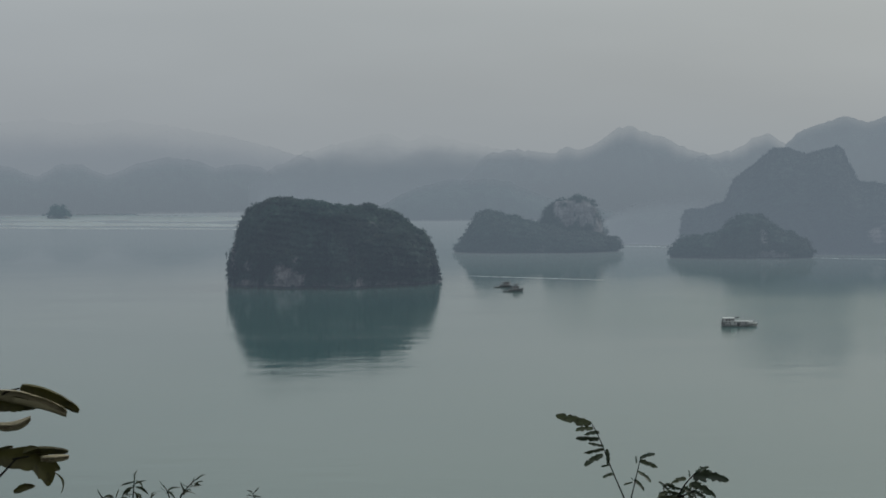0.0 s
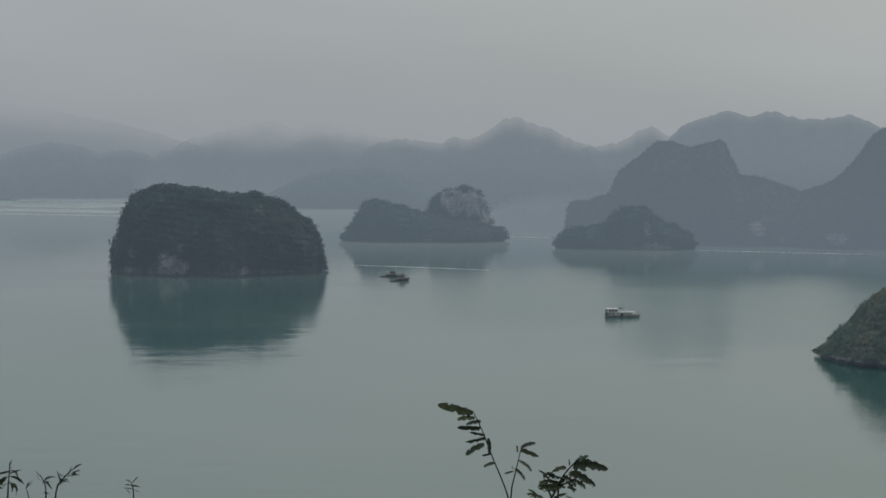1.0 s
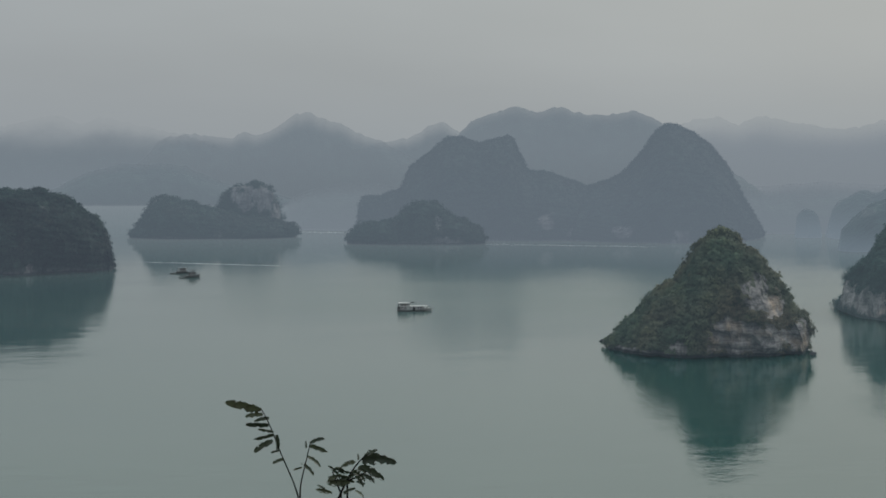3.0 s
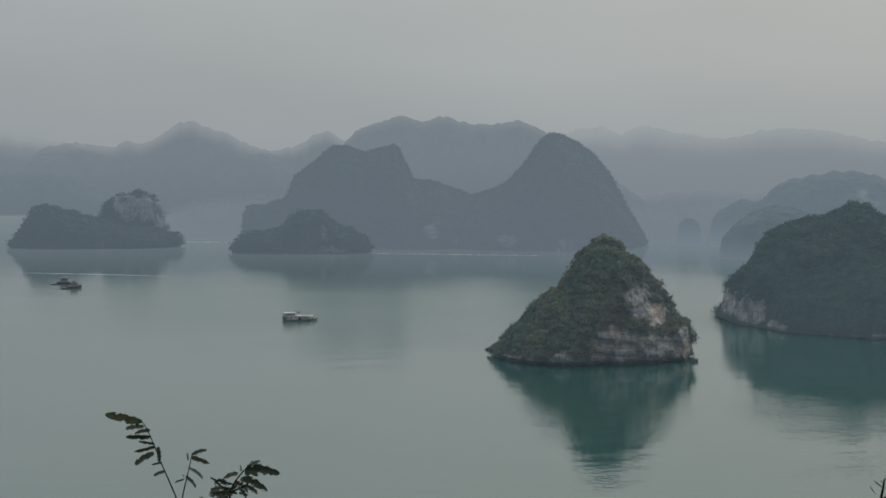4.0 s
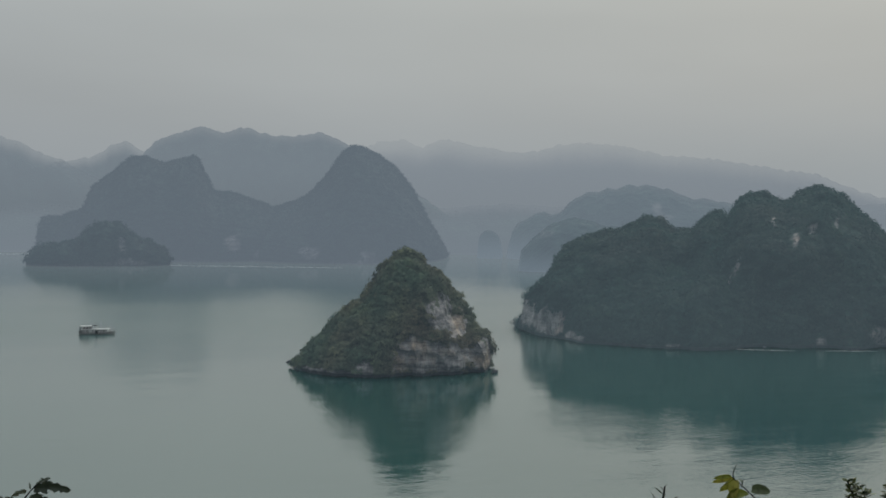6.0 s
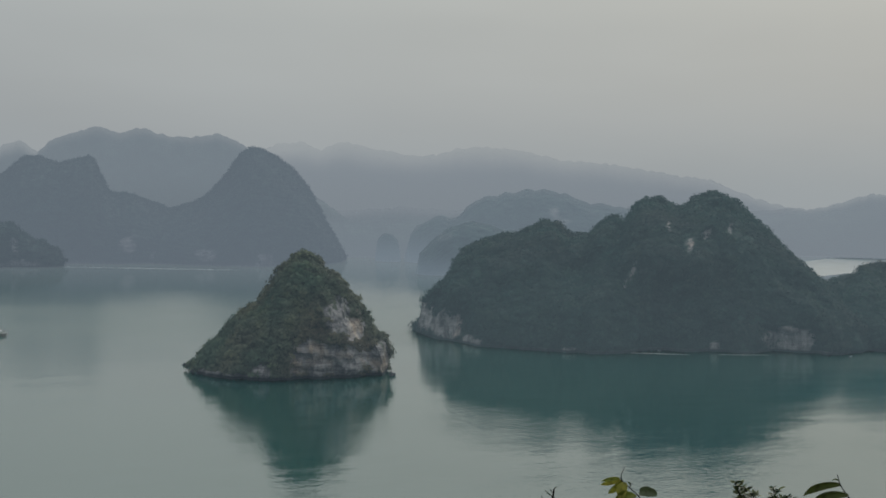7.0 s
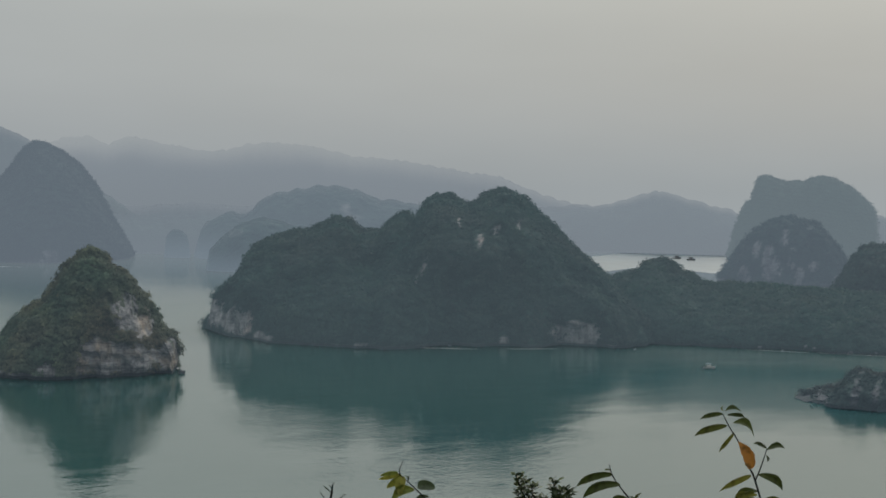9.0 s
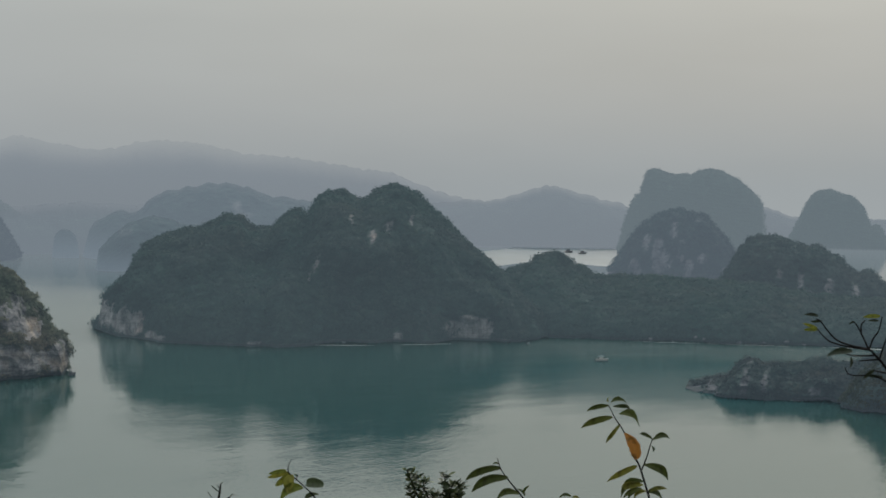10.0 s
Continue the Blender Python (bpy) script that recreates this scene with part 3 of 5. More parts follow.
ROCK_HAZY = land_material("limestone_hazier", 0.68, stone=(0.25, 0.255, 0.26), stain=(0.27, 0.25, 0.235), size=2.0, low=0.02, haze=PALE_HAZE)
RANGE_5 = land_material("range_hazy", 0.85, size=4.0, low=-0.02, crest=(0.8, 0.6))
WOOD_HAZY = leafage_material("woods_hazier", DUSKY, 0.68, low=0.02, haze=PALE_HAZE)
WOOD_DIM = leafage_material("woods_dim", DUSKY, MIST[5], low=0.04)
HILL = land_material("hill_soil", green=(0.06, 0.065, 0.04), size=0.2)


def water():
    """One sheet out to the horizon, finer near the hill."""
    rings = [0.0, 60, 150, 300, 600, 1200, 2400, 5000, 12000, 40000]
    bm = bmesh.new()
    last = None
    for r in rings[1:]:
        ring = [bm.verts.new((r * math.cos(a), r * math.sin(a), 0)) for a in (i * math.tau / 96 for i in range(96))]
        if last is None:
            bm.faces.new(ring)
        else:
            for i in range(96):
                bm.faces.new((last[i], ring[i], ring[(i + 1) % 96], last[(i + 1) % 96]))
        last = ring
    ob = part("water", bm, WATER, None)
    return tagged(ob, "calm teal bay water with ruffled patches", "water", kind="structure")


def lookout_height(r):
    """Height of the lookout hill at a distance r from its top."""
    return EYE - 1.65 - 0.27 * r if r < 7 else EYE - 1.65 - 1.89 - 0.8 * (r - 7)


def hill():
    """The hill of the lookout: a rounded top, then a steep slope down to the sea."""
    bm = bmesh.new()
    rings = [0.0, 1, 2, 3, 4, 5, 6, 7, 9, 12, 16, 22, 30, 40, 52, 66, 82, 100, 112]
    last = [bm.verts.new((0, 0, lookout_height(0)))]
    for r in rings[1:]:
        ring = []
        for i in range(64):
            a = i * math.tau / 64
            x, y = r * math.cos(a), r * math.sin(a)
            bump = noise.noise((x * 0.35, y * 0.35, 0)) * min(0.02 * r, 2.0)
            ring.append(bm.verts.new((x, y, max(lookout_height(r) + bump, -4))))
        for i in range(64):
            j = (i + 1) % 64
            bm.faces.new((last[0], ring[i], ring[j]) if len(last) == 1 else (last[i], ring[i], ring[j], last[j]))
        last = ring
    ob = part("ground", bm, HILL, None)
    att = ob.data.attributes.new("cover", "FLOAT", "POINT")
    att.data.foreach_set("value", np.full(len(ob.data.vertices), 0.85, np.float32))
    return tagged(ob, "scrubby earth and rock of the lookout hill", "hill", kind="structure")


water()
hill()

# ---- the islands, near to far: bearing in degrees, distance in metres, (along, height) of the ridge ----
ROUND_ISLET = (-3.96, 1280, [(-85, 0), (-83.8, 22.4), (-80.4, 38.3), (-73.4, 54.1), (-65.1, 64.5), (-49.7, 69.8), (-17.9, 69.9), (-4.4, 66.2), (22.9, 63.6), (50.3, 58.8), (66.2, 48.1), (76.2, 38.8), (81.1, 25), (84.2, 8.9), (85, 0)])
WHALE_ISLET = (3.39, 1810, [(-96.1, 3.2), (-83.6, 17.4), (-67.2, 47.1), (-54.3, 50.2), (-31.7, 42.9), (3.7, 33.7), (32.6, 25.1), (64.7, 22.9), (80.8, 20.2), (94.8, 16.3), (96.1, 4.7)])
CLIFF_BLOCK = (4.69, 1860, [(-40.6, 26.9), (-31.8, 50.1), (-18.6, 58.6), (4.6, 63.1), (24.3, 59.6), (32.8, 43), (40.6, 18.5)])
SPECK_ISLET = (-13.63, 3680, [(-29.2, 3.5), (-22.5, 27.6), (-5, 36.3), (13.5, 32.3), (29.2, 3.9)])
FAR_A = (-10.81, 4600, [(-505.1, 236.7), (-383, 247.5), (-275.2, 256.8), (-151.3, 240.6), (-57, 256.4), (85.1, 235.2), (245, 210.4), (374.3, 174), (505.1, 135.6)])
FAR_B = (-10.83, 4150, [(-455.9, 129.6), (-345.9, 126), (-304.6, 114.2), (-256.4, 90.9), (-206.8, 122.1), (-150.6, 127.5), (-80.5, 95.2), (-8.9, 123.6), (62.9, 140.6), (149.3, 134.2), (192.5, 114.8), (251, 124.7), (309.4, 115.5), (353.2, 87.1), (397, 42.3), (455.9, 0)])
FAR_CL = (-0.67, 3650, [(-403.6, 67.9), (-351.1, 106.4), (-272.7, 144.7), (-194.5, 163.5), (-116.3, 184.9), (-77.3, 185.9), (-38.5, 168.7), (26.7, 181.1), (91.6, 165), (143.6, 154.2), (195.6, 145.9), (260.6, 120.7), (325.6, 74.5), (403.6, 8.7)])
FAR_C = (7.14, 3500, [(-442.9, 14.4), (-379, 89.3), (-340.8, 132.8), (-290.4, 143.5), (-227.9, 140.4), (-184.3, 134.9), (-165.5, 149.6), (-140.8, 139.4), (-103.5, 151.4), (-72.5, 173.4), (-41.7, 187.9), (-17, 191.3), (19.7, 172.3), (38.1, 174.5), (80.9, 149.4), (129.6, 134.1), (202.5, 96.5), (323.1, 46.4), (442.9, 8.9)])
FAR_C2 = (11.41, 3650, [(-187.7, 98.2), (-136.7, 129.8), (-60.9, 137.9), (-10.6, 170.4), (14.3, 177.7), (45.5, 156.9), (89, 127.2), (187.7, 56.7)])
FAR_D = (1.76, 3200, [(-262.6, 5), (-204.9, 38.9), (-147.4, 67), (-78.7, 80.1), (1.2, 79.4), (35.4, 74.6), (69.5, 59.4), (149, 30.3), (262.6, 6.6)])
FAR_E = (17.43, 3800, [(-386.6, 111), (-318.8, 178.7), (-278.2, 199.1), (-203.8, 219.5), (-163.2, 203.4), (-102.3, 215.7), (-61.7, 202.3), (6, 195.8), (73.7, 206.7), (114.4, 190.6), (182.3, 146.2), (291.2, 71.9), (386.6, 4.3)])
FAR_G = (29.02, 4100, [(-761.9, 72.9), (-641.9, 179.8), (-597.1, 196.1), (-537.5, 199), (-492.9, 179.9), (-448.6, 203.5), (-374.8, 191.8), (-286.7, 174.3), (-199.1, 170), (-141.2, 189), (-69, 197.7), (31.7, 189.1), (117.7, 166.1), (203, 160.5), (316.2, 149.2), (400.6, 135.1), (512.3, 121.1), (623.8, 78.8), (761.9, 37)])
SADDLE_PEAK = (13.35, 1900, [(-159.3, 0), (-156.4, 43.9), (-131.1, 47.3), (-104.3, 56.1), (-94.2, 81), (-77.5, 94.5), (-50.6, 116.8), (-33.8, 116.9), (-17, 109.5), (6.5, 114.3), (23.4, 119.8), (31.5, 101.6), (43.6, 77.9), (77.5, 72.6), (111.5, 59.7), (131.9, 47.5), (159.3, 16.9)])
CONE_PEAK = (19.16, 1960, [(-133, 0.6), (-105, 28.8), (-80.5, 57), (-59.8, 63.8), (-38.9, 71), (-28.5, 81.6), (-14.8, 96.4), (-4.5, 111), (4.3, 123.5), (11.2, 130.5), (17.3, 132.5), (27.7, 131.8), (48.6, 124), (69.6, 106.5), (87.2, 85.2), (104.8, 51), (122.4, 22.5), (133.1, 0)])
FOOT_ISLET = (10.69, 1655, [(-73.7, 5.5), (-69, 17.2), (-54.6, 24.8), (-25.6, 25.9), (-14, 37.6), (3.5, 48.1), (21, 46.4), (38.5, 31.6), (67.8, 19.8), (73.7, 5)])
STACK = (24.65, 1850, [(-15.3, 2.7), (-12.9, 25), (-5.1, 31.7), (5.3, 31.7), (11.9, 23.2), (15.3, 2.9)])
MID_F = (27.75, 1590, [(-57.7, 1), (-55.6, 17.9), (-44, 32.1), (-27.5, 45.2), (-7.1, 53.1), (13.9, 49.3), (57.7, 41.3)])
MID_F2 = (31.24, 1860, [(-196, 0), (-191, 18), (-184, 38), (-168.9, 48.7), (-135.8, 52.9), (-119.4, 66.2), (-96.5, 77.6), (-50.8, 87.6), (-5.4, 82.6), (20.4, 71.6), (58.9, 68.6), (97.1, 59), (147.7, 49.7), (185.3, 43.5)])
PYRAMID = (21.2, 735, [(-46.8, 3.1), (-43.1, 6), (-40.2, 11.8), (-36.5, 15.5), (-31, 20.3), (-25.2, 25.8), (-20.5, 30.1), (-16.8, 33.8), (-13.2, 35.6), (-10.3, 39.6), (-5.6, 48.1), (-3, 51.7), (1.8, 55.2), (6.5, 56.5), (11.2, 55.7), (13.6, 52.1), (14.9, 48.1), (19.7, 46.8), (23.4, 43.9), (25.5, 39.5), (31, 36.9), (32.1, 32.7), (35.8, 27.9), (36.6, 23.7), (41.4, 19), (44.3, 15.8), (45.7, 12.1), (46.2, 6.3), (46.8, 0.7)])
LONG_ISLAND = (33.99, 985, [(-142.5, 0), (-139.5, 0), (-134.5, 8.4), (-129.5, 24.1), (-116, 39.9), (-112.8, 50.4), (-95.6, 58.3), (-81.8, 57.7), (-69.7, 64.8), (-62.8, 68.4), (-55.9, 68.5), (-48.5, 60.2), (-36, 58.9), (-28, 67.7), (-21.1, 72), (-13.7, 64.4), (-8.9, 76), (-0.2, 83.1), (8.5, 83.2), (19.1, 77.7), (27.8, 83.4), (40.1, 87.1), (52.4, 82), (64.9, 70.9), (79.2, 57.6), (93.6, 45.4), (107.9, 33.1), (126, 15.5), (147.7, 0)])
NECK = (49.55, 1000, [(-182, 16.9), (-167.4, 28.2), (-159.5, 36.4), (-146.3, 36.6), (-141.4, 44.7), (-129.8, 46), (-123.9, 39.3), (-105.8, 32.5), (-95, 32), (-70.1, 31.5), (-35, 30.5), (-0.4, 27.5), (33.8, 22.4), (73.5, 19.9), (133.6, 18.1), (182, 12.6)])
HUMP = (51.79, 1250, [(-92, 3), (-80, 22), (-70.3, 37.3), (-64.9, 45), (-60.4, 49.8), (-53.1, 53.5), (-42.1, 52.5), (-34.7, 50.8), (-30.1, 47.5), (-23.8, 48), (-14.6, 45.6), (-3.7, 42.9), (1.8, 39.3), (7.2, 38.1), (12.7, 31.7), (20, 25.4), (24.5, 24.6), (28, 28), (32.4, 28.1), (37, 23.1), (42, 18), (64, 13), (92, 5)])
DOME = (46.36, 1610, [(-66.5, 0), (-57.7, 16.8), (-41, 42.8), (-21.5, 60.2), (-1.9, 69), (15, 66.4), (31.9, 61), (49, 44.2), (60.5, 27.4), (66.5, 4.9)])
TWIN_TOP = (46.96, 2150, [(-98.5, 8.2), (-95.7, 15), (-88, 44.5), (-80.3, 69.1), (-74, 79.6), (-66.9, 81.6), (-63.1, 101.8), (-58.4, 113.2), (-48.8, 115.6), (-35.8, 110.2), (-22.9, 106.1), (-10.1, 108.8), (-0.5, 107), (10.7, 112.3), (24.9, 115.4), (37.7, 113.2), (44.1, 109.4), (58.5, 103.2), (73, 92.9), (85.9, 80.9), (93.9, 70.7), (97.4, 55.4), (100.1, 32.9), (101.2, 8.2)])
TOWER = (52.35, 2480, [(-92, 0), (-84.1, 16.2), (-72, 42.3), (-59.9, 68.3), (-47.7, 85.1), (-35.2, 89.3), (-19.2, 89.1), (-6.6, 82.6), (5.9, 81.3), (16.7, 73.1), (24.7, 64), (31.4, 45.9), (37.1, 30.6), (40.5, 35.8), (45.7, 38.1), (51.1, 33.4), (58, 18), (75, 6), (90, 0)])
FAR_J = (40.01, 2400, [(-239.8, 0), (-188.4, 29.6), (-137.1, 62.1), (-68.5, 62.9), (-17.1, 66.1), (17.1, 70.8), (68.1, 88.5), (89.4, 90.5), (128, 76.4), (170.8, 65.9), (196.4, 61), (213.6, 47.6), (239.8, 9.5)])
FAR_JR = (49.93, 2950, [(-322.5, 0), (-270.8, 49.2), (-125.7, 56.5), (-13.6, 55), (27.1, 38.1), (194, 35.7), (322.5, 27.7)])
NEAR_SHORE = (17.71, 2060, [(-464.6, 0), (-433.9, 24.8), (-395.8, 47.5), (-342.7, 57.4), (-282.5, 51.8), (-134.2, 45.2), (11.2, 46), (153.6, 50.4), (209.7, 55.7), (265.4, 60.3), (320.7, 57.7), (375.7, 55.1), (423.6, 44.8), (464.6, 27.4)])
# height beyond the view's right edge is added to deepen the water's reflection
SPIT_KNOLL = (55.6, 650, [(-38, 0), (-35, 6), (-29, 15), (-22, 23), (-10, 33), (10, 44), (34, 50)])
SPIT = (52.94, 690, [(-73.4, 0), (-69.8, 0.9), (-54.8, 4.5), (-50.6, 10.6), (-45.4, 12.5), (-33.5, 11.8), (-19.3, 13.5), (-5.4, 15.3), (10.3, 17.6), (28.8, 20.7), (53.4, 22.8), (73.4, 14.2)])

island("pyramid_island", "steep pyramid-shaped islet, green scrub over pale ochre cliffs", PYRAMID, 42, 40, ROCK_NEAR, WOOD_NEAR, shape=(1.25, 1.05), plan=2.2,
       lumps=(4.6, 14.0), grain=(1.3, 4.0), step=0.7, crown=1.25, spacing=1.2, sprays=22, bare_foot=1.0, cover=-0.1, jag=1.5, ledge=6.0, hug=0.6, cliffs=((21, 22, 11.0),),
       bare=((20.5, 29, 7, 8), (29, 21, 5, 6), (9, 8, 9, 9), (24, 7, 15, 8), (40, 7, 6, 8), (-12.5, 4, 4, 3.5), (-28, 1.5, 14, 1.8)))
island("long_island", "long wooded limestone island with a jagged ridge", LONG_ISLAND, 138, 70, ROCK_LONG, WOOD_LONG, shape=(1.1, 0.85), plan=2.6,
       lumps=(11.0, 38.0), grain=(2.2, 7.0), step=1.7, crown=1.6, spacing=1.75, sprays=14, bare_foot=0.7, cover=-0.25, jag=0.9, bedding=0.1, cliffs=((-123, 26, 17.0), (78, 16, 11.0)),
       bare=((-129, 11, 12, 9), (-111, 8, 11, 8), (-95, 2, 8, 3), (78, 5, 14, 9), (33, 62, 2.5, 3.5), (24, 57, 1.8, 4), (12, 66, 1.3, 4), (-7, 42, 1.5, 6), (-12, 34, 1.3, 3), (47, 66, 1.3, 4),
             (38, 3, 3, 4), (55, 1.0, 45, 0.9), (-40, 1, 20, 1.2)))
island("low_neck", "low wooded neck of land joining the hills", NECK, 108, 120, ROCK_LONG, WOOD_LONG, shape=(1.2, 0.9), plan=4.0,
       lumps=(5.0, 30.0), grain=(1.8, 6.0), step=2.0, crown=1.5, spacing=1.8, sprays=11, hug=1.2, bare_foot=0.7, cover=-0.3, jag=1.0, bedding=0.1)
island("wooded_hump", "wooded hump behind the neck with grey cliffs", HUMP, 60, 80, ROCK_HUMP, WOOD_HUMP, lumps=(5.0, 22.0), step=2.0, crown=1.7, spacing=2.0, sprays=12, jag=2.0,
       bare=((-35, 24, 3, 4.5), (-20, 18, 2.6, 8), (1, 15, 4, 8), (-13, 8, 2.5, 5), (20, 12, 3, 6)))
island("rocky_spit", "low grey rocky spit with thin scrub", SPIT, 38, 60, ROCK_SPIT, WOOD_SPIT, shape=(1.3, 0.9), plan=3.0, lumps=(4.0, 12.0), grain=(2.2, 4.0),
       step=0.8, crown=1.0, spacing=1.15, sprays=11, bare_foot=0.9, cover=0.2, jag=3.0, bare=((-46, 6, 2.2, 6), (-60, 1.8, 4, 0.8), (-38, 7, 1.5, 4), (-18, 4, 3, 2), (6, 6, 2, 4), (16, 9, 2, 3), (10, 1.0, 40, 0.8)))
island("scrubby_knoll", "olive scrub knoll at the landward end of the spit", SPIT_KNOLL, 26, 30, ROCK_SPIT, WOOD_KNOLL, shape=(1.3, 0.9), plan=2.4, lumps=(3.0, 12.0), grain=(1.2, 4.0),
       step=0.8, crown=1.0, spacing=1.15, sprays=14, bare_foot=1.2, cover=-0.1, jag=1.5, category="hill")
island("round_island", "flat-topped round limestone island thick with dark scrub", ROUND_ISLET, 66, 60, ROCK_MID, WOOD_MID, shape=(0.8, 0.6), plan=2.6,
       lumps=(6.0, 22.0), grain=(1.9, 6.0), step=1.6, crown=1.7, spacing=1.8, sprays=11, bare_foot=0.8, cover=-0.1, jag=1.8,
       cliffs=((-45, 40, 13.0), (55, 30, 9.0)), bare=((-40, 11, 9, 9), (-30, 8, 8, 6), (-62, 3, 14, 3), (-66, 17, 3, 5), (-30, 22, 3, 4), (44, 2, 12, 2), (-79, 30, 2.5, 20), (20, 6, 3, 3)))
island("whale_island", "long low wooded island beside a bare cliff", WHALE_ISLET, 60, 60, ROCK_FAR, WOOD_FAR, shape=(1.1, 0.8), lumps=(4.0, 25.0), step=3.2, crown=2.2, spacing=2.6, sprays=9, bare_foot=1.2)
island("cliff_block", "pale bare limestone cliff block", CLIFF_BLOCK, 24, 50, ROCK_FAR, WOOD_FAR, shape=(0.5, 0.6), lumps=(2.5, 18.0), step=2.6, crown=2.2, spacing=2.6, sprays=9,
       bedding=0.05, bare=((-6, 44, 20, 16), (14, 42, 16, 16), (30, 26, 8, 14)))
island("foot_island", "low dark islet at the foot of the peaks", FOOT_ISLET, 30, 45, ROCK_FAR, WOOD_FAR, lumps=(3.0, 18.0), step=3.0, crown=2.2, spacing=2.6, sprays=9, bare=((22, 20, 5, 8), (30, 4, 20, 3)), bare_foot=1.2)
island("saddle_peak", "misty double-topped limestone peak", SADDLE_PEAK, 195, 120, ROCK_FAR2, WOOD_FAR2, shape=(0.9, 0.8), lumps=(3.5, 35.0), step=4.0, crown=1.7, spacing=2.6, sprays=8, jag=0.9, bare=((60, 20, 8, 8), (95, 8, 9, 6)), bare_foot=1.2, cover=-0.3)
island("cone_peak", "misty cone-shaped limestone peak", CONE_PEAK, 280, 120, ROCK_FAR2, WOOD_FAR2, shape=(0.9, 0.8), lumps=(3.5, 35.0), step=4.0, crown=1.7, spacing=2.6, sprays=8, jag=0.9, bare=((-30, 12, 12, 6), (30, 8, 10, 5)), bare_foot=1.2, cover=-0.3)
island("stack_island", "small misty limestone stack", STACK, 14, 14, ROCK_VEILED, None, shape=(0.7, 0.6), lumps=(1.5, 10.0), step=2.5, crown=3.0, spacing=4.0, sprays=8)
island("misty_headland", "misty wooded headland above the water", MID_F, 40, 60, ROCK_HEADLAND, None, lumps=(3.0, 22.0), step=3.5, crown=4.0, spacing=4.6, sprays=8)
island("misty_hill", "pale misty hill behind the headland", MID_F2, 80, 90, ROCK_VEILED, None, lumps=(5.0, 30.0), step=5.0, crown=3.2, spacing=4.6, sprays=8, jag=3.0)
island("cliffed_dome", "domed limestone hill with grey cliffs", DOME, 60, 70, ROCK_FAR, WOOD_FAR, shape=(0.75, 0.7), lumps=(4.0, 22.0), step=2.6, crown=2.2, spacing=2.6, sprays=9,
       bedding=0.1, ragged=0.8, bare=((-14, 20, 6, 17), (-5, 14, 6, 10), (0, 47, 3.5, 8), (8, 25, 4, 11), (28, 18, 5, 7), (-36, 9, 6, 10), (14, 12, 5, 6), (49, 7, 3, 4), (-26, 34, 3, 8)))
island("twin_top", "tall misty limestone mass with steep sides", TWIN_TOP, 80, 100, ROCK_HAZY, WOOD_HAZY, shape=(0.7, 0.65), lumps=(2.0, 40.0), step=3.0, crown=1.7, spacing=2.6, sprays=8, jag=0.4, bare=((100, 50, 8, 25),), bare_foot=1.2, cover=-0.3)
island("misty_tower", "misty limestone tower with sheer sides", TOWER, 60, 80, ROCK_HAZY, WOOD_HAZY, shape=(0.7, 0.65), lumps=(2.0, 35.0), step=3.0, crown=1.7, spacing=2.6, sprays=8, jag=0.4, bare_foot=1.2, cover=-0.3)
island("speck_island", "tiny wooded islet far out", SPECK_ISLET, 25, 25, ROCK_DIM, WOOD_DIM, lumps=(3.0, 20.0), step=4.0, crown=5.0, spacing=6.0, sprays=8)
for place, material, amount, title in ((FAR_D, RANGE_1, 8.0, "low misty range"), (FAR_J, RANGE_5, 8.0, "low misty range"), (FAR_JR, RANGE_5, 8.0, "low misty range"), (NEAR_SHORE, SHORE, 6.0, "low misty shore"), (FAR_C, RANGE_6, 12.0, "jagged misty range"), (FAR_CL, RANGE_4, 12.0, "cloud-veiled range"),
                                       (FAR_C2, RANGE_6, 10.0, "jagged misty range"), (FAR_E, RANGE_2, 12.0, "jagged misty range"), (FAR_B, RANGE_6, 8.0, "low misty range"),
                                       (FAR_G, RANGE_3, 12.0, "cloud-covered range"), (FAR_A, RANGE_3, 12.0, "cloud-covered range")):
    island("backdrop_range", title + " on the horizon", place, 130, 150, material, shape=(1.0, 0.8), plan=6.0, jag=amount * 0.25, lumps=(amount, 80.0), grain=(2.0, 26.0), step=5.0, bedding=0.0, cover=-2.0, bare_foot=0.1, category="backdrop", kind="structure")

# ---- boats, wakes and stray rocks on the bay ----
WHITE = plain_material("white_boat_paint", (0.37, 0.39, 0.39), 0.45, 0.12, 2.0)
HULL = plain_material("dark_hull_timber", (0.1, 0.11, 0.118), 0.55, 0.35, 2.0)
TIMBER = plain_material("weathered_boat_timber", (0.19, 0.195, 0.2), 0.7, 0.3, 3.0)
CANVAS = plain_material("faded_blue_grey_awning", (0.15, 0.185, 0.205), 0.8, 0.25, 2.0)
PALE_HULL = plain_material("weathered_pale_hull", (0.3, 0.31, 0.31), 0.5, 0.2, 1.5)
PANE = plain_material("dark_boat_window_glass", (0.03, 0.035, 0.04), 0.1, 0.1)
DULL_PANE = plain_material("grey_boat_window_glass", (0.06, 0.065, 0.07), 0.25, 0.2)
STEEL = plain_material("grey_painted_steel", (0.35, 0.35, 0.34), 0.5, 0.2)
# pale base colour stands in for sky shining on ruffled wakes
WAKE_SHINE = plain_material("wake_shine_water", (0.34, 0.38, 0.39), 0.3, 0.15, 0.05)


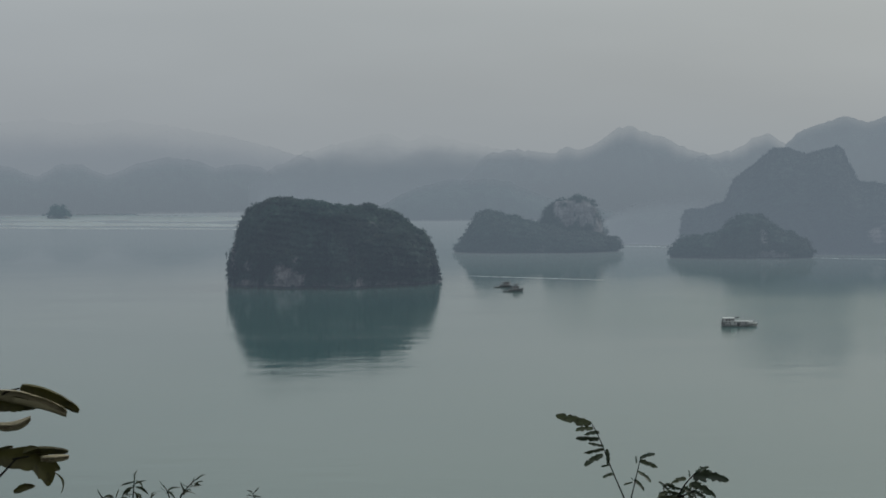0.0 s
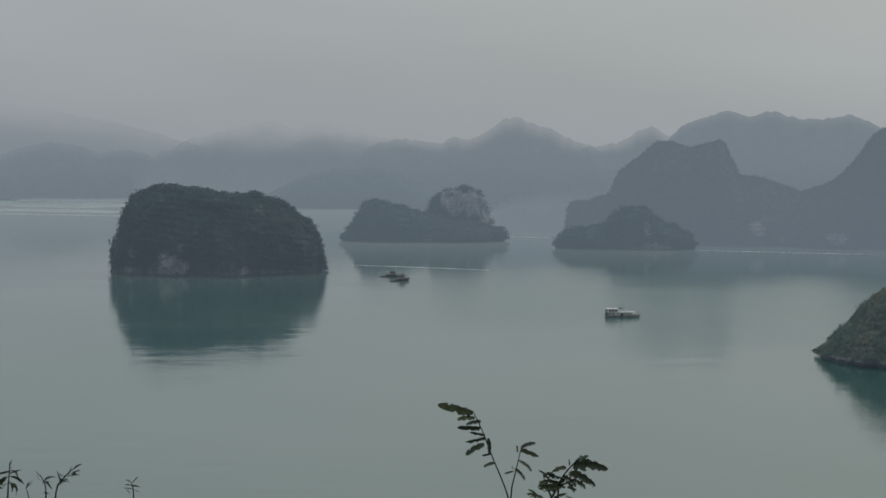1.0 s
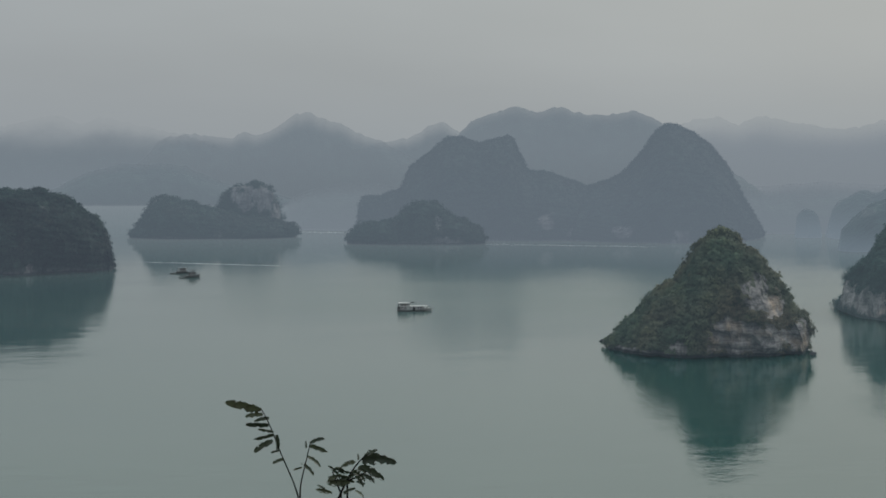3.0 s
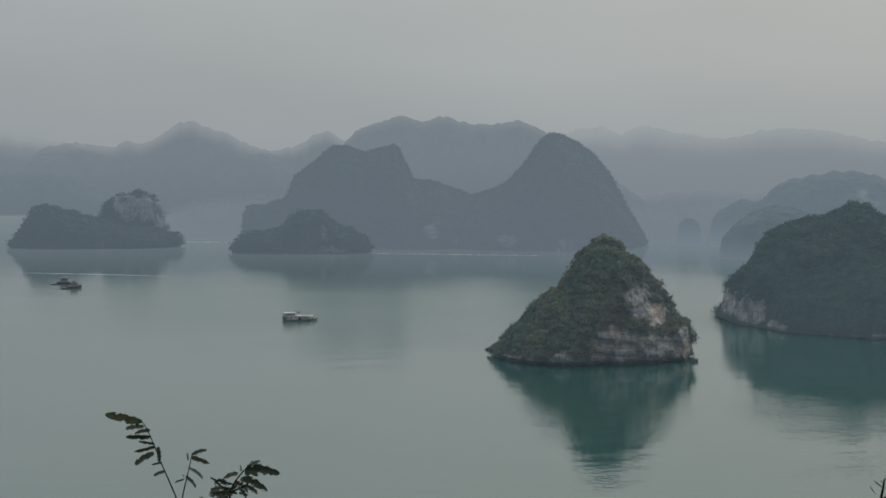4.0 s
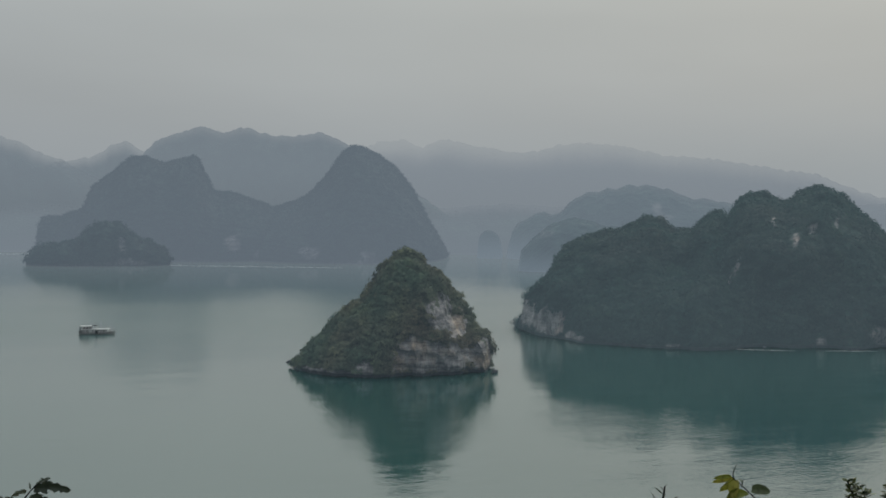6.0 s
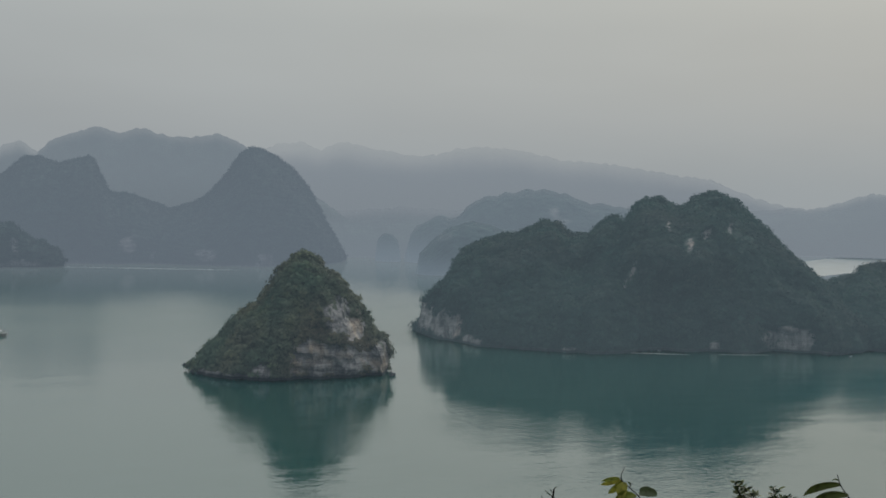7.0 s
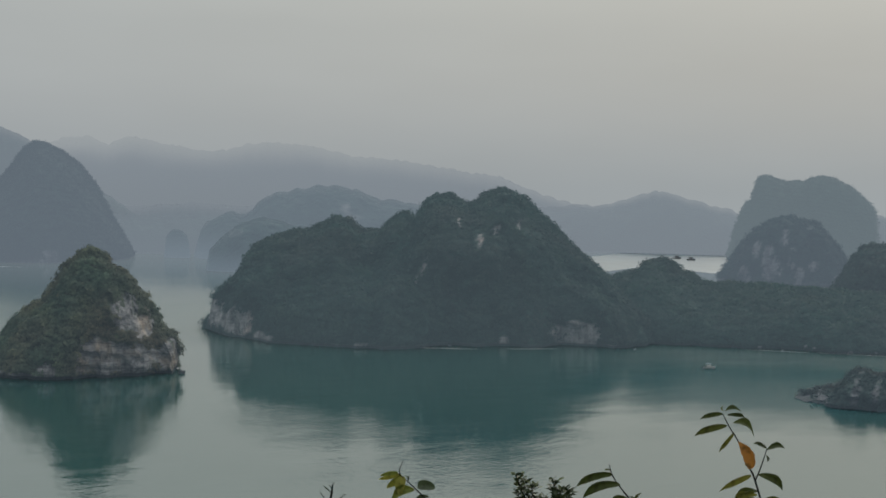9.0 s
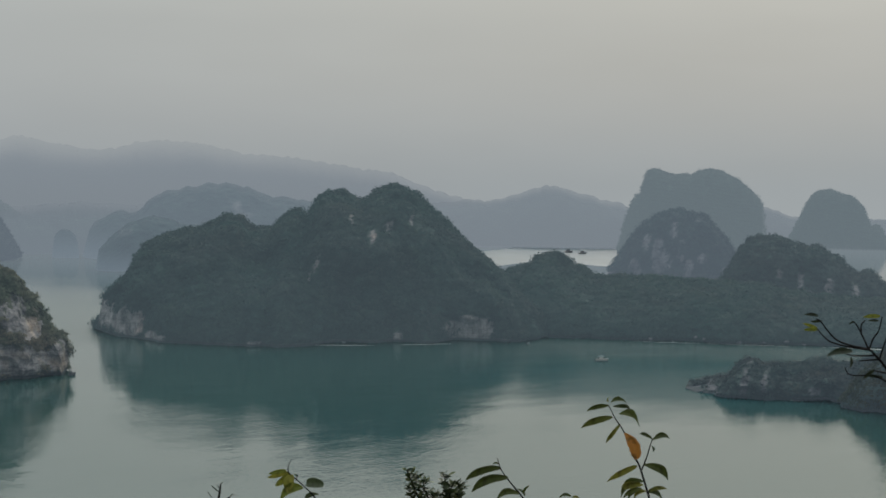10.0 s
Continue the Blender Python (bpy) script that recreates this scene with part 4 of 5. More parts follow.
def slab(bm, x0, x1, y0, y1, z0, z1, bevel=0.06):
    """A box with softened edges."""
    made = bmesh.ops.create_cube(bm, size=1.0, matrix=Matrix.LocRotScale(((x0 + x1) / 2, (y0 + y1) / 2, (z0 + z1) / 2), None, (x1 - x0, y1 - y0, z1 - z0)))
    edges = list({e for v in made["verts"] for e in v.link_edges})
    bmesh.ops.bevel(bm, geom=edges, offset=bevel, segments=1, affect="EDGES")


def boxed(name, dims, material, parent, label="", bevel=0.05):
    bm = bmesh.new()
    slab(bm, *dims, bevel=bevel)
    return part(name, bm, material, parent, label)


def rod(name, a, b, radius, material, parent, label=""):
    bm = bmesh.new()
    a, b = Vector(a), Vector(b)
    bmesh.ops.create_cone(bm, cap_ends=True, segments=8, radius1=radius, radius2=radius * 0.7, depth=(b - a).length,
                          matrix=Matrix.Translation((a + b) / 2) @ (b - a).to_track_quat("Z", "Y").to_matrix().to_4x4())
    return part(name, bm, material, parent, label)


def hull_mesh(length, beam, height, draught=0.5, sheer=0.8):
    """A boat's shell: pointed, rising bow at +x, rounded stern; deck closed."""
    bm = bmesh.new()
    sections = []
    for i in range(15):
        s = i / 14
        x = (s - 0.5) * length
        w = beam / 2 * (min(1, 0.72 + 1.6 * s) if s < 0.18 else 1.0 if s < 0.6 else max(0.03, 1 - ((s - 0.6) / 0.4) ** 1.9))
        top = height + sheer * (max(0, s - 0.55) / 0.45) ** 2 + 0.3 * sheer * (max(0, 0.2 - s) / 0.2) ** 2
        ring = [(-w, top), (-w * 0.96, top * 0.5), (-w * 0.75, 0), (-w * 0.2, -draught), (w * 0.2, -draught), (w * 0.75, 0), (w * 0.96, top * 0.5), (w, top)]
        sections.append([bm.verts.new((x + (0.5 * (z / height) if s > 0.9 else 0), y, z)) for y, z in ring])
    for p, q in zip(sections, sections[1:]):
        for j in range(7):
            bm.faces.new((p[j], q[j], q[j + 1], p[j + 1]))
        bm.faces.new((p[7], q[7], q[0], p[0]))
    bm.faces.new(sections[0][::-1])
    bm.faces.new(sections[-1])
    bmesh.ops.recalc_face_normals(bm, faces=bm.faces)
    return bm


def tour_boat(m):
    """Two-deck bay cruiser: long lower saloon, shorter upper cabin aft, railed sundeck, mast."""
    ob = new("tour_boat")
    part("hull", hull_mesh(19.5, 5.0, 1.2, 0.5, 0.7), PALE_HULL, ob, "weathered pale hull")
    boxed("boot_stripe", (-9.3, 5.0, -2.3, 2.3, -0.1, 0.3), HULL, ob, "dark waterline stripe")
    boxed("rubbing_strake", (-9.0, 6.2, -2.54, 2.54, 0.85, 1.05), HULL, ob)
    saloon = boxed("saloon", (-7.9, 5.4, -2.2, 2.2, 1.15, 2.75), PALE_HULL, ob, "weathered pale lower saloon")
    for i in range(8):
        boxed("window", (-7.4 + i * 1.55, -6.7 + i * 1.55, -2.25, -2.15, 1.9, 2.35), DULL_PANE, saloon, bevel=0.02)
    boxed("door", (-4.3, -2.7, -2.3, -2.2, 1.2, 3.5), WHITE, ob, "white sliding door")
    boxed("door", (-1.9, -1.0, -2.3, -2.2, 1.2, 2.7), WHITE, ob, "white sliding door")
    boxed("sundeck", (-8.6, 7.6, -2.45, 2.45, 2.75, 2.98), WHITE, ob, "white-edged sundeck")
    cabin = boxed("upper_cabin", (-8.0, -2.6, -1.9, 1.9, 2.98, 4.5), STEEL, ob, "weathered upper cabin")
    for i in range(3):
        boxed("window", (-7.4 + i * 1.6, -6.3 + i * 1.6, -1.95, -1.85, 3.3, 4.1), DULL_PANE, cabin, bevel=0.02)
    boxed("roof", (-9.0, -1.6, -2.3, 2.3, 4.5, 4.78), WHITE, ob, "white roof with an overhang")
    boxed("stern_post", (-9.3, -8.7, -2.2, 2.2, 1.2, 4.5), HULL, ob, "dark stern bulkhead")
    for i in range(8):
        rod("rail_post", (-0.6 + i * 1.05, -2.3, 3.0), (-0.6 + i * 1.05, -2.3, 3.8), 0.05, STEEL, ob)
    rod("handrail", (-0.8, -2.3, 3.8), (6.9, -2.3, 3.8), 0.06, STEEL, ob)
    rod("mast", (2.4, 0, 2.9), (2.2, 0, 7.4), 0.13, TIMBER, ob, "bare timber mast")
    rod("mast", (7.9, 0, 1.8), (7.8, 0, 5.6), 0.11, TIMBER, ob)
    boxed("stern_deck", (-9.7, -8.0, -2.1, 2.1, 1.2, 2.2), HULL, ob, "dark open stern")
    rod("flag_staff", (9.2, 0, 1.8), (9.8, 0, 3.6), 0.12, TIMBER, ob)
    boxed("foredeck", (5.4, 8.9, -1.5, 1.5, 1.5, 1.75), WHITE, ob, "white foredeck")
    for x in (-8.3, -5.0, -0.4, 3.4, 6.9):
        boxed("side_post", (x, x + 0.28, -2.5, -2.3, 1.1, 2.75), HULL, ob, bevel=0.02)
    # solid dark panel in place of the shade inside an opening
    boxed("gangway", (-1.0, 0.4, -2.62, -2.5, 0.6, 2.1), PANE, ob, "dark panel painted as the shade in a boarding opening", 0.02)
    boxed("locker", (-2.4, 0.2, -0.8, 0.8, 4.78, 5.3), PANE, ob, "dark roof locker")
    ob.matrix_world = m
    return tagged(ob, "weathered pale two-deck tour boat with a white roof", "boat")


def fishing_boat(m, length, cabin_at):
    ob = new("fishing_boat")
    part("hull", hull_mesh(length, length * 0.26, 1.1, 0.4, 0.9), HULL, ob, "dark tarred hull")
    house = boxed("wheelhouse", (cabin_at - 2.6, cabin_at + 1.8, -1.2, 1.2, 1.0, 3.2), TIMBER, ob, "weathered timber wheelhouse")
    for x in (-2.2, -0.7, 0.8):
        boxed("window", (cabin_at + x, cabin_at + x + 0.8, -1.25, -1.15, 2.1, 2.8), DULL_PANE, house, bevel=0.02)
    boxed("awning", (cabin_at - 4.4, cabin_at + 2.4, -1.5, 1.5, 3.2, 3.38), CANVAS, ob, "faded awning")
    for x in (cabin_at - 4.2, cabin_at - 3.2):
        for y in (-1.3, 1.3):
            rod("awning_post", (x, y, 1.0), (x, y, 3.25), 0.09, TIMBER, ob)
    boxed("net_heap", (cabin_at + 2.2, cabin_at + 3.6, -0.8, 0.8, 1.0, 1.9), CANVAS, ob, "heap of faded nets", 0.3)
    rod("bow_post", (length * 0.46, 0, 1.4), (length * 0.5, 0, 2.6), 0.12, TIMBER, ob)
    rod("mast", (cabin_at + 2.6, 0, 1.0), (cabin_at + 2.5, 0, 5.0), 0.12, TIMBER, ob)
    ob.matrix_world = m @ Matrix.Diagonal((1, 1, 1.3, 1))
    return tagged(ob, "dark timber fishing boat with a faded awning", "boat", group="fishing boats lying together")


def skiff(m, label, length=6.0):
    ob = new("motor_skiff")
    part("hull", hull_mesh(length, length * 0.3, 0.8, 0.25, 0.5), PALE_HULL, ob, "weathered white hull")
    boxed("console", (-0.8, 0.6, -0.5, 0.5, 0.75, 1.6), STEEL, ob)
    boxed("canopy", (-1.6, 1.2, -0.9, 0.9, 2.3, 2.42), CANVAS, ob)
    for x in (-1.4, 1.0):
        for y in (-0.75, 0.75):
            rod("canopy_post", (x, y, 0.75), (x, y, 2.32), 0.04, STEEL, ob)
    boxed("outboard_motor", (-length / 2 - 0.35, -length / 2 + 0.1, -0.25, 0.25, 0.3, 1.2), PANE, ob)
    ob.matrix_world = m
    return tagged(ob, label, "boat")


def rowing_boat(m):
    ob = new("rowing_boat")
    part("hull", hull_mesh(4.6, 1.4, 0.6, 0.2, 0.5), HULL, ob, "dark tarred hull")
    boxed("thwart", (-0.6, -0.2, -0.6, 0.6, 0.6, 0.72), TIMBER, ob)
    boxed("basket", (0.4, 1.2, -0.4, 0.4, 0.6, 1.1), TIMBER, ob, "grey wicker basket", 0.12)
    ob.matrix_world = m
    return tagged(ob, "small dark rowing boat beside the fishing boats", "boat", group="rowing boats beside the fishing boats")


rowing_boat(bearing(1.93, 1213) @ pose(0, 0, 0, 0, 0, 8))
rowing_boat(bearing(2.28, 1165) @ pose(0, 0, 0, 0, 0, -4))
tour_boat(bearing(10.6, 900) @ pose(0, 0, 0, 0, 0, 4))
fishing_boat(bearing(2.36, 1218) @ pose(0, 0, 0, 0, 0, -6), 13.0, -1.0)
fishing_boat(bearing(2.62, 1172) @ pose(0, 0, 0, 0, 0, 10), 10.5, 0.6)
skiff(bearing(28.85, 858) @ pose(0, 0, 0, 0, 0, -8), "small white motor skiff close under the cliffs", 7.5)
skiff(bearing(43.85, 786) @ pose(0, 0, 0, 0, 0, 20), "small white motor skiff out on the bay", 6.0)
for az, dist, turn in ((42.0, 2050, 10), (42.6, 2120, -20), (43.1, 2080, 5), (42.3, 1980, 30)):
    fishing_boat(bearing(az, dist) @ pose(0, 0, 0, 0, 0, turn), 10.5, 0.3)


# flat sheets with the sky's reflection on ruffled water put into their colour
FAINT_SHINE = plain_material("faint_shine_water", (0.085, 0.13, 0.14), 0.2, 0.3, 0.08)
NECK_SHINE = plain_material("neck_shine_water", (0.068, 0.104, 0.118), 0.3, 0.35, 0.02)
OPEN_SHINE = plain_material("open_shine_water", (0.11, 0.15, 0.168), 0.3, 0.3, 0.02)


def wake(a, b, width, material=WAKE_SHINE, label="lane of ruffled water left by boats, sky shine in its colour"):
    """A flat strip on the water between two places, each a bearing and a distance."""
    p, q = bearing(*a).translation, bearing(*b).translation
    way = (q - p).normalized()
    side = Vector((-way.y, way.x, 0))
    n = 40
    bm = bmesh.new()
    last = None
    for i in range(n + 1):
        s = i / n
        w = width * (0.15 + 0.85 * math.sin(math.pi * s) ** 0.5) * (1 + 0.5 * noise.noise((s * 9, a[0], 0)))
        c = p.lerp(q, s) + side * noise.noise((s * 4, 3.3, a[0])) * width * 0.8
        pair = [bm.verts.new((*(c - side * w / 2).xy, 0.02)), bm.verts.new((*(c + side * w / 2).xy, 0.02))]
        if last:
            bm.faces.new((last[0], pair[0], pair[1], last[1]))
        last = pair
    ob = part("wake", bm, material, None)
    return tagged(ob, label, "water patch", kind="stuff")


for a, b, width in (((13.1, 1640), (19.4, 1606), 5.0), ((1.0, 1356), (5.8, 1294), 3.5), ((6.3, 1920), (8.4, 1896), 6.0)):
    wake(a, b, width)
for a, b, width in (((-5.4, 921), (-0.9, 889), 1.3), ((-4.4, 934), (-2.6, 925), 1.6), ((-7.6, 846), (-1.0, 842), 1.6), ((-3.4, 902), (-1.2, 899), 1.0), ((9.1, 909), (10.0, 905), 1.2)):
    wake(a, b, width, FAINT_SHINE, "faint streak of disturbed water, sky shine in its colour")
SAND = plain_material("pale_wet_sand", (0.3, 0.31, 0.3), 0.8, 0.25, 0.2)
for a, b, width in (((32.6, 846), (35.6, 845), 2.2), ((36.6, 850), (38.4, 858), 1.8), ((45.0, 891), (47.4, 889), 1.3), ((47.6, 889), (50.5, 888), 1.6), ((51.6, 888), (55.0, 890), 2.4), ((48.4, 672), (49.3, 664), 1.5), ((49.6, 664), (51.0, 656), 2.2)):
    wake(a, b, width, SAND, "thin strip of pale sand at the foot of the woods")
wake((33.0, 1960), (48.5, 1930), 620, NECK_SHINE, "ruffled water behind the neck, bright sky shine in its colour")
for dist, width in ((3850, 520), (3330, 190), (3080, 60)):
    wake((-18.5, dist), (-5.0, dist - 420), width, OPEN_SHINE, "streak of ruffled open water, bright sky shine in its colour")


def boulder(m, r, seed, rock=ROCK_NEAR, tall=1.2):
    """A broken limestone block standing out of the water."""
    bm = bmesh.new()
    bmesh.ops.create_icosphere(bm, subdivisions=2, radius=r)
    for v in bm.verts:
        v.co *= 0.8 + 0.7 * noise.noise(v.co / r * 1.3 + Vector((seed, 0, 0)))
        v.co.x *= 1.25
        v.co.z *= tall
    ob = part("boulder", bm, rock, None)
    ob.matrix_world = m
    return tagged(ob, "dark limestone boulder standing in the shallows", "rock", group="boulders off the pyramid islet")


boulder(bearing(24.86, 716, 0.3), 1.5, 1.0)
boulder(bearing(17.42, 753, 0.0), 1.3, 5.0)
boulder(bearing(17.55, 750, 0.1), 1.7, 9.0)
for i, (az, dist, r, z) in enumerate(((45.6, 892.5, 1.3, 1.6), (46.4, 892, 0.9, 0.3), (47.2, 893.5, 1.5, 3.0), (47.5, 893, 1.0, 2.2), (48.2, 893.5, 1.4, 2.6), (48.7, 892, 1.9, 0.9), (49.6, 892, 1.0, 1.2), (50.4, 892.5, 1.5, 2.0),
                                     (51.0, 891.5, 1.2, 0.8), (41.2, 866, 1.2, 0.2), (34.5, 858, 1.1, 0.2))):
    tagged(boulder(bearing(az, dist, z), r * 0.8, 20.0 + i, ROCK_SHORE, 0.7), "pale boulder fallen at the wooded shore", group="boulders along the shore")

# ---- shrubs on the lookout: place, bearing, stems and leaves (right, up, direction in degrees, length) ----
BARK = plain_material("thin_dark_bark", (0.007, 0.0065, 0.006), 0.8, 0.3, 40.0)
BARK.node_tree.nodes["Principled BSDF"].inputs["Specular IOR Level"].default_value = 0.08
OLIVE = leaf_material("olive_leaf", [(0.022, 0.032, 0.021), (0.036, 0.048, 0.03), (0.066, 0.077, 0.046)])
DRY = leaf_material("curled_dark_olive_leaf", [(0.022, 0.021, 0.004), (0.036, 0.034, 0.008), (0.055, 0.052, 0.014)], 0.65, 3.0, spot=(0.3, 0.28, 0.22))
PALE_DRY = leaf_material("pale_leaf_underside", [(0.15, 0.135, 0.09), (0.19, 0.17, 0.115), (0.23, 0.21, 0.15)], 0.6, 2.5, 0.05, (0.3, 0.28, 0.2))
FRESH = leaf_material("yellow_green_leaf", [(0.034, 0.048, 0.013), (0.066, 0.081, 0.019), (0.18, 0.17, 0.027)])
DARK = leaf_material("dark_green_leaf", [(0.018, 0.026, 0.015), (0.026, 0.035, 0.02), (0.036, 0.046, 0.026)])
BUSH_GREEN = leaf_material("small_green_leaf", [(0.025, 0.04, 0.017), (0.045, 0.062, 0.026), (0.1, 0.115, 0.045)])
ORANGE = leaf_material("withered_orange_leaf", [(0.34, 0.15, 0.03), (0.34, 0.15, 0.03), (0.36, 0.17, 0.035)], 0.5, 3.2, spot=(0.12, 0.2, 0.2))


def blade(name, width, droop, fold, curl=0.0, ragged=0.0, seed=1, blunt=0.85, bow=0.0):
    """A leaf one unit long: a midrib with two half blades, folded, drooping, rolled or bitten at the edge."""
    pick = random.Random(seed)
    bm = bmesh.new()
    n, rows = 16, []
    left = right = 1.0
    for i in range(n + 1):
        s = i / n
        w = width / 2 * (math.sin(math.pi * min(1, s * 0.97 + 0.02) ** 0.8) ** blunt + 0.015)
        z0 = -droop * s * s
        # each edge has bites of its own, two or three rows long
        left = 0.4 * left + 0.6 * (1 - ragged * pick.random() ** 1.5)
        right = 0.4 * right + 0.6 * (1 - ragged * pick.random() ** 1.5)
        line = []
        for k in (-2, -1.4, -0.7, 0, 0.7, 1.4, 2):
            y = w * math.copysign(min(abs(k) / 2, left if k < 0 else right), k)
            a = curl * abs(k) / 2
            z = z0 + abs(y) * fold + (w / curl * (1 - math.cos(a)) if curl else 0) + 0.01 * math.sin(9 * s + k)
            line.append(bm.verts.new((s, y * (math.sin(a) / a if a else 1) - 3 * bow * s * (1 - s), z)))
        rows.append(line)
    for p, q in zip(rows, rows[1:]):
        for j in range(6):
            if j in (1, 4) and pick.random() < ragged * 0.25 - 0.12:
                continue  # eaten through
            f = bm.faces.new((p[j], q[j], q[j + 1], p[j + 1]))
            f.smooth = True
    me = bpy.data.meshes.new(name)
    bm.to_mesh(me)
    bm.free()
    return me


def tube(bm, pts, r0, r1, sides=6):
    pts = [Vector(p) for p in pts]
    last = None
    for i, p in enumerate(pts):
        way = (pts[min(i + 1, len(pts) - 1)] - pts[max(i - 1, 0)]).normalized()
        a = way.cross(Vector((0.1, 1, 0.05))).normalized()
        b = way.cross(a)
        r = r0 + (r1 - r0) * i / (len(pts) - 1)
        ring = [bm.verts.new(p + (a * math.cos(t) + b * math.sin(t)) * r) for t in (k * math.tau / sides for k in range(sides))]
        if last:
            for k in range(sides):
                f = bm.faces.new((last[k], ring[k], ring[(k + 1) % sides], last[(k + 1) % sides]))
                f.smooth = True
        else:
            bm.faces.new(ring[::-1])
        last = ring
    bm.faces.new(last)


def eased(pts):
    """Points along a smooth bend through the given ones."""
    out = []
    for i in range(len(pts) - 1):
        p0, p1, p2, p3 = (Vector(pts[max(0, min(len(pts) - 1, j))]) for j in (i - 1, i, i + 1, i + 2))
        for k in range(4):
            t = k / 4
            out.append(0.5 * (2 * p1 + (p2 - p0) * t + (2 * p0 - 5 * p1 + 4 * p2 - p3) * t * t + (3 * p1 - p0 - 3 * p2 + p3) * t ** 3))
    return out + [Vector(pts[-1])]


def shrub(name, label, plan, blades, material, thick, seed, tilt=25, twist=50, odd=(), category="shrub"):
    """A plant rooted in the hill; its twigs stand up before the view."""
    x, y, az, stems, leaves = plan
    pick = random.Random(seed)
    ob = new(name)
    foot = lookout_height(math.hypot(x, y)) - 0.15 - EYE
    ob.matrix_world = pose(x, y, EYE + foot, 0, 0, -az)
    for i, stem in enumerate(stems):
        pts = eased([(u, pick.uniform(-0.01, 0.01), w - foot) for u, w in stem])
        u0, w0 = stem[0]
        top = len(pts)
        if i == 0 or w0 < -0.19 * math.hypot(x, y):
            pts = [(u0 * 0.3 + 0.02 * i, 0.02, 0.0), (u0 * 0.9 + 0.01, 0.01, (w0 - foot) * 0.6)] + pts
        bm = bmesh.new()
        tube(bm, pts, thick * (1.3 if len(pts) > top else 0.8), thick * 0.45)
        part("stem", bm, BARK, ob)
    for i, (u, w, angle, length) in enumerate(leaves):
        me = withered if i in odd else blades[i % len(blades)]
        if not me.materials:
            me.materials.append(ORANGE if i in odd else material)
        leaf = new("leaf", me)
        leaf.parent = ob
        roll, out = pick.uniform(-twist, twist), pick.uniform(-tilt, tilt)
        ahead = pick.uniform(-0.006, 0.006)
        if i in odd:
            roll, out, ahead = 0, 0, -0.008
        # along the twig's plane, tipped out of it and rolled about its own rib
        m = pose(0, 0, 0, 0, -angle, 0) @ pose(0, 0, 0, 0, 0, out) @ pose(0, 0, 0, roll + 80, 0, 0)
        # every leaf bends down under its weight
        bend = Matrix.Diagonal((1, -1 if (m @ Vector((0, 1, 0))).z > 0 else 1, 1, 1))
        leaf.matrix_basis = Matrix.Translation((u, ahead, w - foot)) @ m @ bend @ Matrix.Scale(length, 4)
    return tagged(ob, label, category)


FEATHER_STEM = (0.569, 4.968, 6.5,
    [[(0.011, -1.065), (-0.003, -1.02), (-0.044, -0.923), (-0.075, -0.841), (-0.102, -0.786), (-0.113, -0.783)], [(0.017, -1.056), (0.02, -1.02), (0.033, -0.964), (0.048, -0.899), (0.05, -0.89)]],
    [(-0.106, -0.786, 168, 0.1135), (-0.1, -0.8, -175, 0.0549), (-0.08, -0.812, -170, 0.049), (-0.08, -0.832, -179, 0.0738), (-0.066, -0.853, 174, 0.0495), (-0.066, -0.862, -161, 0.0657), (-0.068, -0.884, -150, 0.0694), (-0.057, -0.864, -86, 0.0493), (-0.046, -0.914, -159, 0.0332), (-0.034, -0.942, -159, 0.0389), (0.048, -0.892, 20, 0.0484), (0.048, -0.901, -23, 0.0596), (0.037, -0.909, 99, 0.0222), (0.04, -0.936, -34, 0.0526), (0.024, -0.962, 121, 0.0106), (0.028, -0.962, -44, 0.0483), (0.024, -0.968, -160, 0.0291)])
RAGGED_SHRUB = (0.725, 4.947, 8.3,
    [[(-0.02, -1.072), (0.007, -1.017), (0.03, -0.975), (0.061, -0.938), (0.079, -0.928)], [(-0.011, -1.053), (-0.029, -1.008), (-0.038, -0.985)], [(0.009, -1.016), (0.052, -0.997), (0.079, -0.978)]],
    [(0.057, -0.947, -5, 0.1089), (0.061, -0.949, 13, 0.0654), (0.052, -0.968, -32, 0.086), (0.043, -0.974, -23, 0.0694), (0.061, -0.942, 35, 0.0511), (0.034, -0.954, -158, 0.0491), (0.03, -0.961, 166, 0.0309), (0.021, -0.989, 171, 0.0599), (0.007, -0.998, -170, 0.0602), (0.025, -0.984, -36, 0.0561), (0.039, -0.979, -122, 0.043), (-0.02, -0.994, 145, 0.0268), (-0.011, -1.008, -22, 0.0491), (0.052, -0.993, -31, 0.0531), (-0.029, -1.013, -169, 0.0279), (0.045, -0.948, 101, 0.0195), (0.016, -1.002, -158, 0.0393), (0.034, -0.998, -53, 0.0456), (-0.002, -0.98, 165, 0.0283), (0.07, -0.953, 8, 0.0689), (-0.009, -0.996, 200, 0.0476), (-0.027, -0.981, 150, 0.0298), (0.018, -1.020, 185, 0.0714), (-0.003, -1.029, 170, 0.0536), (0.039, -1.017, -20, 0.0298), (-0.039, -1.053, 170, 0.0536), (-0.062, -1.044, 140, 0.0298), (-0.003, -1.053, 20, 0.0417), (0.033, -1.047, -30, 0.0357), (0.074, -0.944, 40, 0.0298), (0.092, -0.938, 70, 0.0268)])
